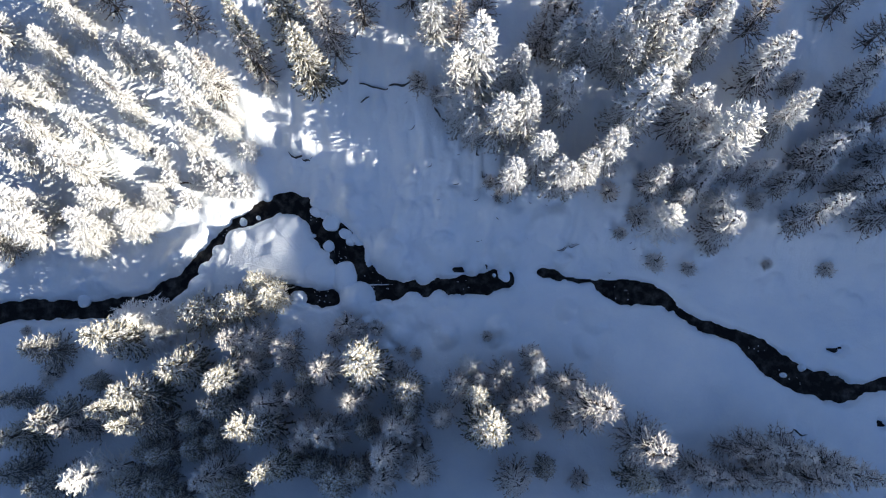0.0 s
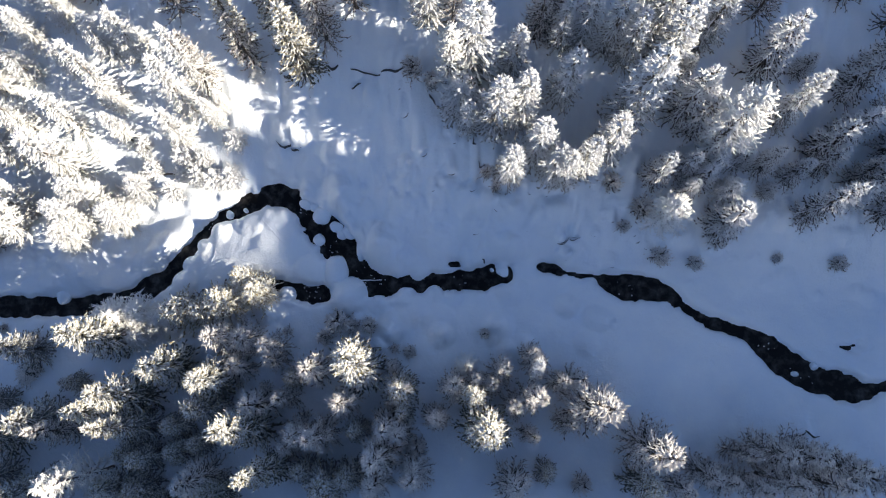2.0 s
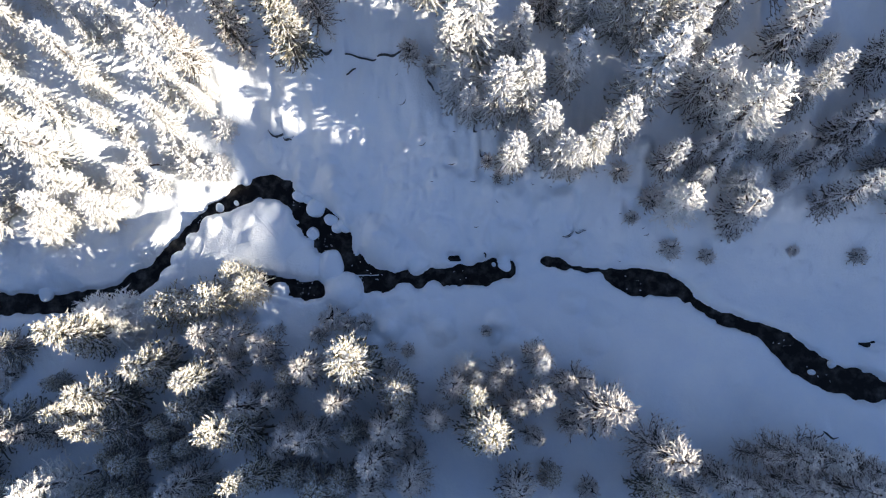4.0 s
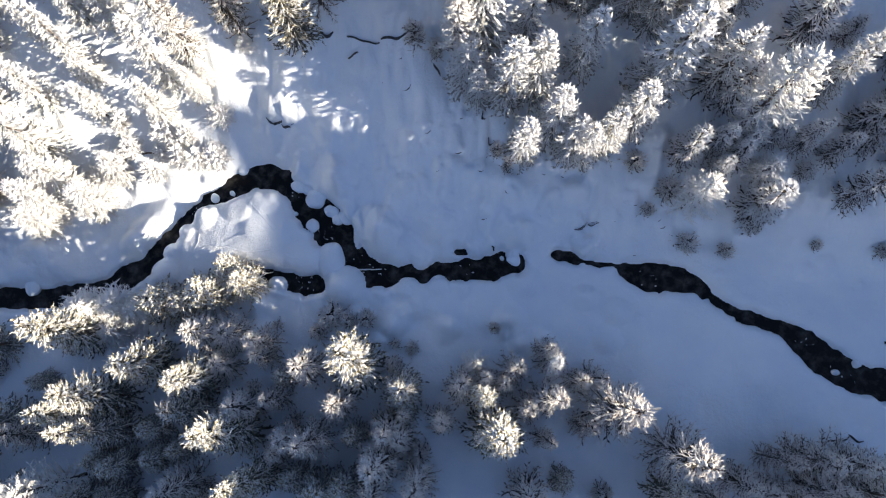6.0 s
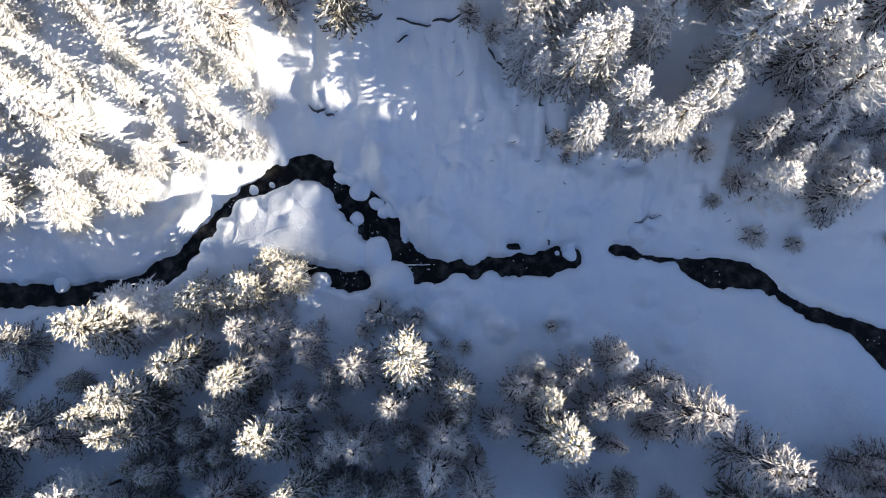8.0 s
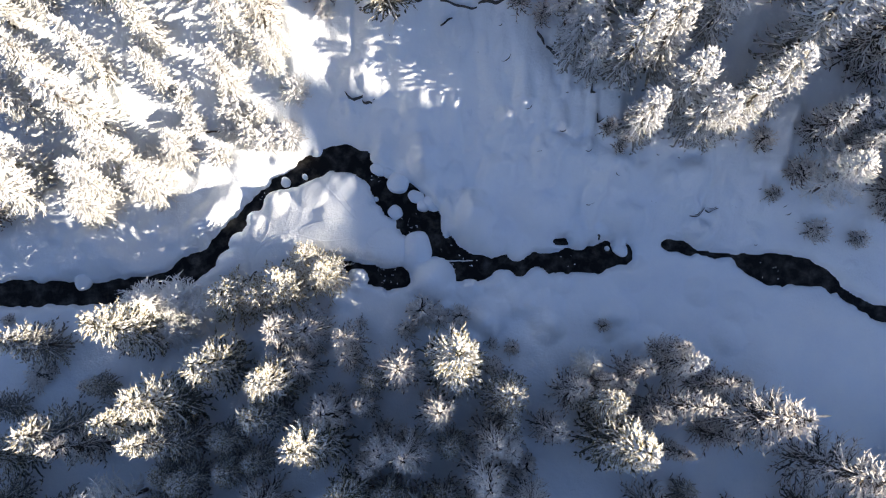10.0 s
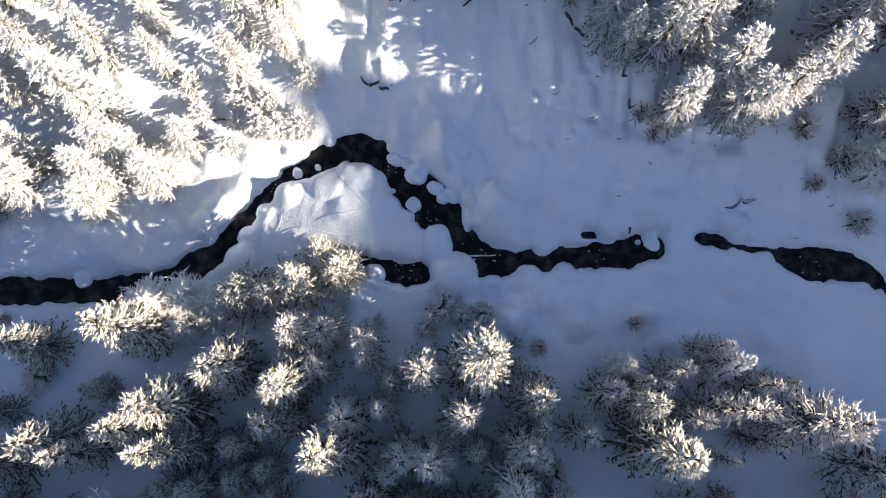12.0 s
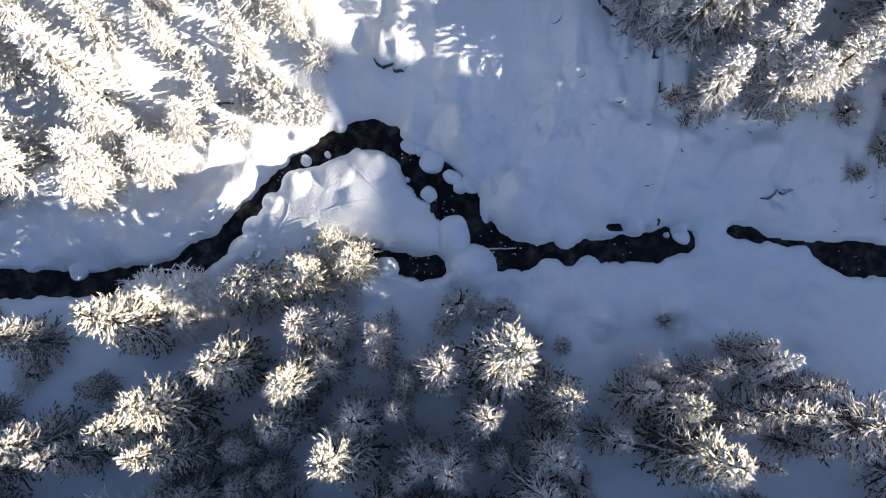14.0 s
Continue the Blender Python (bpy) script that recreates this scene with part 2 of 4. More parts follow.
def mounds(count, x0, x1, y0, y1, r0, r1, seed):
    rng = random.Random(seed)
    return [(rng.uniform(x0, x1), rng.uniform(y0, y1), rng.uniform(r0, r1)) for _ in range(count)]


MOUNDS = mounds(60, -16, 14, 11, 19, 0.6, 2.2, 31) + mounds(45, -15, 20, 18, 32, 0.5, 1.6, 32) + mounds(40, -32, 20, 2, 9, 0.6, 2.0, 33) + mounds(30, -48, -24, 8, 20, 0.7, 2.4, 34) + mounds(30, 14, 50, 8, 18, 0.4, 1.4, 35)
MOUNDS = [m for m in MOUNDS if not (-27 < m[0] < -11 and 9 < m[1] < 17.5)]


def ground_height(x, y):
    x, y = np.asarray(x, float), np.asarray(y, float)
    z = slope(x, y) + shade_ridge(x, y)
    near = 1 - smooth(60, 90, np.hypot(x, y - 12))
    d = stream_distance(x, y)
    z = z + near * (1.1 * (vnoise(x / 7, y / 7, 1) - 0.5) + 0.45 * (vnoise(x / 2.6, y / 2.6, 2) - 0.5) + (0.05 + 0.1 * smooth(14, 18, y)) * (vnoise(x / 0.8, y / 0.8, 3) - 0.5))
    # flutes that run down the slope
    up = smooth(15, 21, y) * near * (0.3 + 0.7 * smooth(-24, -17, x))
    z = z + up * (0.9 * (vnoise(x / 1.9 + 0.1 * vnoise(x / 3, y / 3, 4), y / 9, 5) - 0.5) + 0.3 * (vnoise(x / 0.7, y / 3, 7) - 0.5))
    # a long low rib and the steps of drifted snow beside it
    z = z + 0.6 * np.exp(-((x - 4.5 - 0.27 * (y - 14.1)) / 0.45) ** 2) * smooth(11.5, 13, y) * (1 - smooth(16.5, 18, y))
    z = z + near * smooth(11, 14, y) * 0.3 * (vnoise(x / 1.1, y / 2.2, 12) - 0.5)
    # billows of settled snow, creased where they meet
    billow = np.abs(2 * vnoise(x / 1.5 + 0.5 * vnoise(x / 2, y / 2, 13), y / 2.8, 14) - 1)
    lumps = np.abs(2 * vnoise(x / 0.8, y / 1.1, 15) - 1) * smooth(0.45, 0.75, vnoise(x / 4, y / 4, 16))
    z = z + near * (0.05 + 0.95 * smooth(12, 15, y) * (smooth(-13, -8, x) + smooth(19, 22, y) * (1 - smooth(-13, -8, x)))) * (0.4 * billow + 0.28 * lumps)
    # soft mounds, pillows and hummocks
    edge = d + 0.4 * (vnoise(x / 1.25, y / 1.25, 8) - 0.5) + 0.3 * (vnoise(x / 0.55, y / 0.55, 9) - 0.5)
    for px, py, r in MOUNDS:
        q = 1 - ((x - px) ** 2 + (y - py) ** 2) / (r * r)
        z = z + 0.4 * r * np.clip(q, 0, 1) ** 1.3
    for px, py, r in HUMMOCKS:
        q = 1 - ((x - px) ** 2 + (np.where(y > py, 0.45, 1.0) * (y - py)) ** 2) / (r * r)
        z = z + 0.6 * r * np.clip(q, 0, 1) ** np.where(y < py, 0.4, 0.9)
    for px, py, rx, ry, h in LOBES:
        q = ((x - px) / rx) ** 2 + ((y - py) / ry) ** 2
        edge = np.maximum(edge, np.where(d < 1.0, 0.7 * rx * (1 - np.sqrt(q)), -9)) if h > 0.4 else edge
        z = z + h * np.clip(1 - q, 0, 1) ** 0.5
    for px, py, r in PILLOWS:
        dd = np.hypot(x - px, y - py)
        edge = np.maximum(edge, np.where(d < 1.2, r - dd, -9))
        z = z + 0.3 * r * np.clip(1 - (dd / (1.15 * r)) ** 2, 0, 1) ** 0.7
    z = z + 0.7 * np.exp(-((x + 18.5) / 4.5) ** 2 - ((y - 13) / 2.4) ** 2)
    # the cut bank and the bed
    wl = water_level(x)
    k = np.clip(edge / 0.9, 0, 1)
    out = wl + np.maximum(z - wl, 0.3) * np.sqrt(1 - (1 - k) ** 2)
    bed = wl - 0.4 * np.clip(-edge / 0.3, 0, 1)
    return np.where(edge > 0, out, bed)


def spaced(*runs):
    return np.concatenate([np.arange(a, b, s) for a, b, s in runs])


def build_ground():
    far = [130, 180, 260, 400, 700, 1200, 2200]
    xs = np.concatenate([[-v for v in far[::-1]], spaced((-110, -56, 3), (-56, -30, 0.25), (-30, 14, 0.16), (14, 58, 0.25), (58, 125, 3), (125, 250, 4)), [270, 400, 700, 1200, 2200]])
    ys = np.concatenate([[-v for v in far[::-1]], spaced((-120, -24, 3), (-24, -2, 0.4), (-2, 24, 0.17), (24, 50, 0.4), (50, 125, 4)), far])
    gx, gy = np.meshgrid(xs, ys)
    z = ground_height(gx.ravel(), gy.ravel())
    verts = np.stack([gx.ravel(), gy.ravel(), z], 1)
    nx, ny = len(xs), len(ys)
    i = (np.arange(ny - 1)[:, None] * nx + np.arange(nx - 1)[None, :]).ravel()
    faces = np.stack([i, i + 1, i + 1 + nx, i + nx], 1)
    ob = new("ground", mesh_from("ground", verts, faces, SNOW))
    tagged(ob, "deep untracked snow over the valley floor and slope", "snow", kind="structure")

    xs = np.arange(-70, 71, 2.0)
    ys = np.arange(-8, 27, 2.0)
    gx, gy = np.meshgrid(xs, ys)
    verts = np.stack([gx.ravel(), gy.ravel(), water_level(gx.ravel())], 1)
    nx, ny = len(xs), len(ys)
    i = (np.arange(ny - 1)[:, None] * nx + np.arange(nx - 1)[None, :]).ravel()
    faces = np.stack([i, i + 1, i + 1 + nx, i + nx], 1)
    w = new("water", mesh_from("water", verts, faces, WATER))
    tagged(w, "black open water of a winding mountain stream", "stream", kind="structure")


build_ground()


def ground_z(x, y):
    return float(ground_height(np.array([x]), np.array([y]))[0])


# ---- trees ----
class Spindles:
    """Tapered twigs and clumps, gathered into one mesh."""

    def __init__(self):
        self.v, self.f, self.n = [], [], 0

    def add(self, p, q, w, flat=1.0, sides=4, at=0.5, lift=0.0):
        p, q = Vector(p), Vector(q)
        d = (q - p).normalized()
        a = d.cross(Vector((0, 0, 1)))
        if a.length < 1e-3:
            a = Vector((1, 0, 0))
        a.normalize()
        b = a.cross(d)
        c = p.lerp(q, at) + Vector((0, 0, lift))
        self.v.append(tuple(p))
        for k in range(sides):
            t = 2 * math.pi * k / sides
            self.v.append(tuple(c + a * (math.cos(t) * w) + b * (math.sin(t) * w * flat)))
        self.v.append(tuple(q))
        n = self.n
        for k in range(sides):
            k2 = (k + 1) % sides
            self.f.append((n, n + 1 + k2, n + 1 + k))
            self.f.append((n + 1 + sides, n + 1 + k, n + 1 + k2))
        self.n += sides + 2

    def spike(self, p, d, w):
        """A short pointed tuft that stands on a twig."""
        a = d.cross(Vector((0.3, 0.2, 1))).normalized() * w
        b = a.cross(d).normalized() * w
        n = self.n
        for q in (p + a, p - 0.5 * a + 0.87 * b, p - 0.5 * a - 0.87 * b, p + d):
            self.v.append(tuple(q))
        self.f += [(n, n + 1, n + 3), (n + 1, n + 2, n + 3), (n + 2, n, n + 3)]
        self.n += 4

    def limb(self, pts, radii, sides=3, flat=0.8):
        """A bent, lumpy finger through pts that comes to a point at both ends. radii: one for each inner point."""
        n = self.n
        d = (pts[-1] - pts[0]).normalized()
        a = d.cross(Vector((0, 0, 1)))
        if a.length < 1e-3:
            a = Vector((1, 0, 0))
        a.normalize()
        b = a.cross(d)
        self.v.append(tuple(pts[0]))
        for c, w in zip(pts[1:-1], radii):
            for k in range(sides):
                t = 2 * math.pi * (k + 0.25) / sides
                self.v.append(tuple(c + a * (math.cos(t) * w) + b * (math.sin(t) * w * flat)))
        self.v.append(tuple(pts[-1]))
        last = n + 1 + sides * len(radii)
        for k in range(sides):
            k2 = (k + 1) % sides
            self.f.append((n, n + 1 + k2, n + 1 + k))
            for i in range(len(radii) - 1):
                r0, r1 = n + 1 + i * sides, n + 1 + (i + 1) * sides
                self.f.append((r0 + k, r0 + k2, r1 + k2, r1 + k))
            self.f.append((last, last - sides + k, last - sides + k2))
        self.n = last + 1

    def mesh(self, name, material, shade=True):
        return mesh_from(name, self.v, self.f, material, shade)


def trunk_mesh(rng, H, r0):
    v, f = [], []
    rings, sides = 7, 7
    for i in range(rings):
        t = i / (rings - 1)
        r = r0 * (1 - t) ** 0.9 + 0.012
        if i == 0:
            r *= 1.35
        ox, oy = 0.03 * math.sin(3 * t + rng.random()), 0.03 * math.cos(2.3 * t)
        for k in range(sides):
            a = 2 * math.pi * k / sides
            v.append((ox + r * math.cos(a), oy + r * math.sin(a), -0.5 + t * (H + 0.4)))
    for i in range(rings - 1):
        for k in range(sides):
            k2 = (k + 1) % sides
            f.append((i * sides + k, i * sides + k2, (i + 1) * sides + k2, (i + 1) * sides + k))
    f.append(tuple((rings - 1) * sides + k for k in range(sides)))
    return mesh_from("trunk", v, f, BARK)


def spruce_meshes(seed, H, R, whorls, per, needles, load_material, snow, shed, rise, sag, fingers, twig, pad, dark, spread=0.75, candles=0, sprays=1, taper=0.72, wild=0.9, low=0.06, ragged=0.09):
    """trunk, foliage and snow of one spruce. snow, shed: how many twigs are loaded at the top, and how many fewer at the foot;
    rise, sag: how the boughs point up and hang; taper: how the crown narrows; wild: how the tufts spread; twig, pad: half widths of the snow on the side twigs and along the boughs; dark: of the needles under them."""
    rng = random.Random(seed)
    green, load = Spindles(), Spindles()
    zed = Vector((0, 0, 1))
    lop, lop2 = rng.random() * 6.28, rng.random() * 6.28
    for w in range(whorls):
        t = low + (0.97 - low) * (w / (whorls - 1)) ** 0.92
        reach = R * (1 - t) ** taper * rng.uniform(0.88, 1.1) + 0.14
        turn = rng.random() * 6.28
        n = max(4, round(per * (0.5 + 0.5 * (1 - t))))
        for k in range(n):
            a = turn + 6.283 * k / n + rng.uniform(-0.3, 0.3)
            L = reach * rng.choice((0.8, 0.9, 1.0, 1.0, 1.05, 1.12)) * rng.uniform(0.95, 1.05)
            L *= 1 + ragged * math.sin(2 * a + lop + 3 * t) + 0.7 * ragged * math.sin(5 * a + lop2 - 9 * t)
            up = rise + 0.6 * t - 0.3 + rng.uniform(-0.14, 0.14)
            bend = rng.uniform(-0.16, 0.16)
            h = Vector((math.cos(a), math.sin(a), 0))
            s = Vector((-h.y, h.x, 0))
            p = Vector((0, 0, H * t + rng.uniform(-0.25, 0.25)))

            def along(u):
                return p + h * (L * u) + s * (bend * L * u * u) + zed * (up * L * u - sag * L * L * u * u)

            below = zed * (0.03 + 0.5 * dark)
            green.limb([p - below, along(0.4) - below, along(0.7) - below, along(0.88) - below], [0.9 * dark, 0.8 * dark])
            cover = snow * (1 - shed * (1 - t) ** 0.8) * rng.choice((0.6, 1.0, 1.0, 1.15))
            size = 0.5 + 0.85 * t
            if rng.random() < cover * 1.2:
                u0 = rng.uniform(0.08, 0.35)
                u1 = u0 + (1 - u0) * rng.uniform(0.3, 0.5)
                wide = pad * (0.5 + 0.9 * t ** 1.3) * rng.uniform(0.75, 1.25)
                load.limb([along(u0), along(u1) + zed * 0.03, along(0.86) + zed * 0.04, along(1.03) + zed * 0.01], [0.8 * wide, wide * rng.uniform(0.8, 1.3)], 4)
            count = max(2, round(fingers * min(1, 0.35 + 0.75 * L / R)))
            for j in range(count):
                u = 0.2 + 0.74 * (j + rng.random() * 0.8) / count
                sg = 1 if j % 2 else -1
                base = along(u)
                ln = min(L * rng.uniform(0.24, 0.42) * (1.3 - 0.8 * u) + 0.09, rng.uniform(0.35, 0.6))
                ang = spread * rng.uniform(0.55, 1.25)
                way = h * math.cos(ang) + s * (sg * math.sin(ang)) + zed * (0.5 * up + rng.uniform(-0.25, 0.3))
                tip = base + way * ln
                if j % 3 < 2:
                    green.add(base - below, base.lerp(tip, 0.72) - below, dark * rng.uniform(0.7, 1.15), 0.6, 3, 0.45)
                if rng.random() < cover:
                    fat = twig * size * rng.uniform(0.7, 1.2)
                    load.add(base, tip, fat, 0.85, 3, rng.uniform(0.6, 0.85), rng.uniform(0, 0.03))
                    for g in range(sprays):
                        side = 1 if g % 2 else -1
                        c = base.lerp(tip, (g + rng.random()) / sprays)
                        d = (way * rng.uniform(0.5, 1.1) + s * (side * rng.uniform(0.1, wild)) + zed * rng.uniform(-0.2, 0.5)).normalized()
                        load.spike(c, d * rng.uniform(0.13, 0.28), fat * rng.uniform(0.7, 1.0))
    for k in range(candles):
        a = 6.283 * k / candles + rng.uniform(-0.5, 0.5)
        foot = Vector((math.cos(a), math.sin(a), 0)) * rng.uniform(0.15, 0.35) * R + zed * H * rng.uniform(0.72, 0.9)
        top = foot + Vector((0.3 * math.cos(a), 0.3 * math.sin(a), 1)) * rng.uniform(0.7, 1.3)
        load.limb([foot, foot.lerp(top, 0.3), foot.lerp(top, 0.7), top], [1.6 * twig, 1.7 * twig], 4, 1.0)
    green.add((0, 0, H * 0.93), (0, 0, H * 1.02), 0.07, 1.0, 4)
    top = Vector((0, 0, H))
    load.limb([top * 0.93, top * 0.96 + Vector((0.03, 0, 0)), top * 0.99, top * 1.03], [1.1 * twig, 1.2 * twig], 4, 1.0)
    return [("trunk", trunk_mesh(rng, H * 0.97, 0.011 * H + 0.05), ""),
            ("foliage", green.mesh("foliage", needles, False), ""),
            ("snow", load.mesh("snow", load_material, False), "clumps of white snow")]


def larch_meshes(seed, H, R, branches, twigs, up=0.5):
    """A bare tree whose twigs are white with rime."""
    rng = random.Random(seed)
    limbs, rime = Spindles(), Spindles()
    for i in range(branches):
        t = 0.15 + 0.83 * (i / branches) ** 0.8
        a = i * 2.4 + rng.uniform(-0.4, 0.4)
        L = (R * (1 - t) ** 0.6 + 0.25) * rng.uniform(0.7, 1.2)
        h = Vector((math.cos(a), math.sin(a), 0))
        s = Vector((-h.y, h.x, 0))
        p = Vector((0, 0, H * t))
        tip = p + h * L + Vector((0, 0, L * (up + rng.uniform(-0.2, 0.35))))
        limbs.add(p, tip, 0.035 + 0.012 * L, 1.0, 3, 0.3)
        rime.add(p.lerp(tip, 0.15) + Vector((0, 0, 0.02)), tip, 0.05 + 0.02 * L, 1.0, 4, 0.5, 0.02)
        for j in range(twigs):
            u = 0.2 + 0.8 * (j + rng.random()) / twigs
            b = p.lerp(tip, u)
            ln = L * rng.uniform(0.16, 0.42) * (1.2 - 0.5 * u) + 0.1
            way = (h * rng.uniform(0.3, 1) + s * rng.uniform(-1, 1) + Vector((0, 0, rng.uniform(-0.2, 0.7)))).normalized()
            rime.spike(b, way * ln, rng.uniform(0.04, 0.065))
            rime.spike(b.lerp(b + way * ln, 0.4), (way + s * rng.uniform(-0.8, 0.8)) * (0.5 * ln), rng.uniform(0.035, 0.055))
    for k in range(5):
        rime.add((0, 0, H * 0.8), (0.12 * math.cos(1.26 * k), 0.12 * math.sin(1.26 * k), H * 1.04), 0.1, 1.0, 4, 0.7)
    return [("trunk", trunk_mesh(rng, H * 0.9, 0.009 * H + 0.04), ""),
            ("limb", limbs.mesh("limb", BARK), ""),
            ("crown", rime.mesh("crown", RIME), "crown of twigs white with rime")]


def plant(name, meshes):
    """A tree at the origin, its parts under an Empty at its base."""
    root = new(name)
    for pname, me, label in meshes:
        ob = new(pname, me)
        ob.parent = root
        if pname != "trunk":
            tagged(ob, kind="stuff")
        if label:
            tagged(ob, label)
    return root


def set_tree(root, x, y, h, r, H, R, turn, lean, sink=0.15):
    root.scale = (r / R, r / R, h / H)
    return copy_thing(root, pose(x, y, ground_z(x, y) - sink, lean[0], lean[1], turn))


def stand(name, variants, H, R, places, label, category, group, seed):
    """variants: mesh sets built at height H and crown radius R."""
    rng = random.Random(seed)
    roots = [tagged(plant(name, v), label, category, group) for v in variants]
    used = [None] * len(roots)
    for x, y, h, r in places:
        i = rng.randrange(len(roots))
        turn, lean = rng.uniform(0, 360), (rng.uniform(-2, 2), rng.uniform(-2, 2))
        if used[i]:
            set_tree(roots[i], x, y, h, r, H, R, turn, lean)
        else:
            used[i] = pose(x, y, ground_z(x, y) - 0.15, *lean, turn) @ Matrix.Diagonal((r / R, r / R, h / H, 1))
    for root, m in zip(roots, used):
        root.matrix_basis = m


SNOWY_1 = [
    (-23.4, 28.7, 13.7, 1.2), (-25.3, 26.4, 13.1, 1.39), (-22.9, 25.5, 7.4, 0.97), (-26.6, 23.8, 8.8, 1.3), (-32.3, 26.6, 6.4, 0.96), (-32.1, 23.8, 8.1, 0.97), (-36.2, 29.6, 7, 1.03), (-32.6, 27.1, 13.5, 1.32), (-32.4, 31.2, 7.8, 1.41), (-29.3, 30.8, 9.9, 1.4), (-40.8, 29.1, 6.4, 1.25), (-36.7, 24.5, 10.9, 1.32), (-42.1, 24.8, 8.8, 1.39), (-39, 21.5, 10.7, 1.41), (-39.9, 32.4, 6.7, 1.42), (-36.4, 33.9, 6.4, 1.4), (-22, 26.9, 3.7, 0.81),
    (-38, 21, 12.7, 1.95), (-36.2, 17.6, 9.4, 1.84), (-44.2, 16.8, 12.1, 2.21), (-38, 15.6, 9.5, 1.84), (-38.5, 13.9, 6.6, 1.68),
    (-33.4, 15.8, 7.1, 1.72), (-31.1, 18.8, 5.7, 1.49), (-43.4, 14.6, 11.9, 1.82), (-38.3, 36, 12.1, 1.81), (-44.6, 33.3, 12.3, 1.84),
    (-44, 28.1, 8.4, 2.08), (-44.3, 22.4, 10.9, 1.94), 
]
SNOWY_2 = [
    (-1.2, 33.8, 12.5, 1.74), (2.8, 28.8, 15, 2.3),
    (1.9, 26.0, 8, 1.84), (6.8, 28.8, 9.3, 1.25), (5.3, 24.0, 12.5, 1.61), (7.6, 24.5, 11.5, 1.72), (2.9, 24.1, 8.4, 1.05), (11.5, 26.6, 10.5, 1.55),
    (6.9, 19.9, 9.0, 1.6), (9.3, 21.3, 11.0, 1.6), (10.9, 19.8, 8.8, 1.5), (12.2, 19.5, 9, 1.4), (17.1, 32.0, 12.5, 1.76), (19.2, 31.2, 12.5, 1.44), (24.1, 30.6, 12.5, 1.5),
    (20.2, 28.1, 14.0, 1.85), (17.6, 24.6, 14.8, 2.14), (16.3, 22, 10.5, 1.72), (13.9, 20.2, 10, 1.49), (15.5, 30.4, 12, 1.4), (13.2, 31.0, 11, 1.3), (17.1, 29.3, 11, 1.3), (11.1, 30.8, 9, 1.2),
]
SNOWY_3 = [
    (31.6, 23.9, 11.9, 1.3),
]
VALLEY_1 = [
    (-13.4, 29.7, 14, 1.7), (-15.5, 34.2, 12, 1.7), (-19.5, 31.7, 14.4, 1.3),  (-32.8, 3.4, 13.6, 1.75), (-26.0, 0.7, 11.5, 1.8),
    (-21.6, -0.7, 12, 1.7), (-29.3, -2.2, 14, 1.75), (-31.3, -3.8, 13, 1.5), (-42.4, -6.5, 9.5, 1.6), (-17.6, -5.2, 15.5, 1.7), (-15.3, -8.9, 16.7, 1.35),
    (-21.1, -11.5, 11.2, 1.4), (-7.6, 0.8, 16.5, 2.1), (3.7, -2.1, 13.0, 1.21), (4.6, -4.8, 15.0, 2.0), (19.2, -9.7, 11.0, 1.25),
]
# (53, 16.5) stands east of the view, added to shade the trees beside it
BROAD_1 = [
    (-11.2, 32.6, 13, 2.2), (53, 16.5, 17, 1.8), (-19.3, 3.4, 6.0, 2.1), (-10.8, -5.6, 12.5, 1.84), (-1.8, -9.1, 12.0, 1.84), (14.4, -2.9, 15, 2.9),
    (19.7, -6.0, 15, 2.7), (28.3, -6.7, 9.5, 1.1), (30.5, -6.5, 11.0, 1.86), (33.3, -6.5, 11.0, 2.02), (35.9, -7.4, 12.0, 1.84), (38.2, -8.6, 12.0, 1.84),
    (31.2, -8.9, 11.0, 1.86), (34.7, -9.2, 12.0, 2.0), (28.6, -9.4, 10.0, 1.41),
]
DARK_1 = [
    (-47.7, 13.5, 5.9, 1.47), 
    (-41.2, 2.1, 8.5, 1.6), (-22.3, -3.3, 9.8, 1.5), (-28.6, -5.3, 15.2, 1.37),
    (-38.4, -4.8, 11.0, 1.8), (-38.5, -11.3, 9.9, 1.43), (-30.8, -11.1, 8.7, 1.43), (-28.3, -8.2, 8.1, 1.28), (-43.8, -2.9, 7.9, 1.13), (-43.0, -10.1, 7.9, 1.45),
    (-3.6, -1.5, 9.0, 1.57), (-3.2, -3.5, 8.0, 0.95), (-10.5, -10.4, 9.0, 1.73), (-8.3, -9.6, 8.0, 1.26), (10.7, -9.1, 4.0, 0.96), (-7.7, -5.4, 7.0, 0.95),
]
DARK_2 = [
    (-25.5, -5.3, 6.5, 1.2), (-25.2, -7.6, 6, 1.2), (-23.2, -7, 5.5, 1.1), (-28.5, -11, 7, 1.3), (-30, -8, 6, 1.2), (-26.5, -12.7, 7, 1.3),
    (-12.6, -9.2, 7, 1.2), (-14.2, -0.4, 5, 1.0), (-36.2, -1.2, 4.5, 0.9),
]
# the 16 and 17 m trees stand east of the view, added for their shade
FROSTED_1 = [
    (-23.3, 28.7, 11, 1.32), (-18.8, 30.9, 11, 1.21), (11.6, 33.8, 12.5, 1.19), (9.0, 31.9, 10, 1.2), (22.0, 33.8, 12.5, 1.36), (25.0, 34.9, 12.5, 1.21),
    (29.0, 33.1, 12.5, 1.34), (36.8, 34.7, 12.5, 1.35), (40.5, 32.0, 12.5, 1.2), (50.5, 12.5, 17, 1.7), (51, 21, 16, 1.7), (54, 25, 16, 1.7),
]
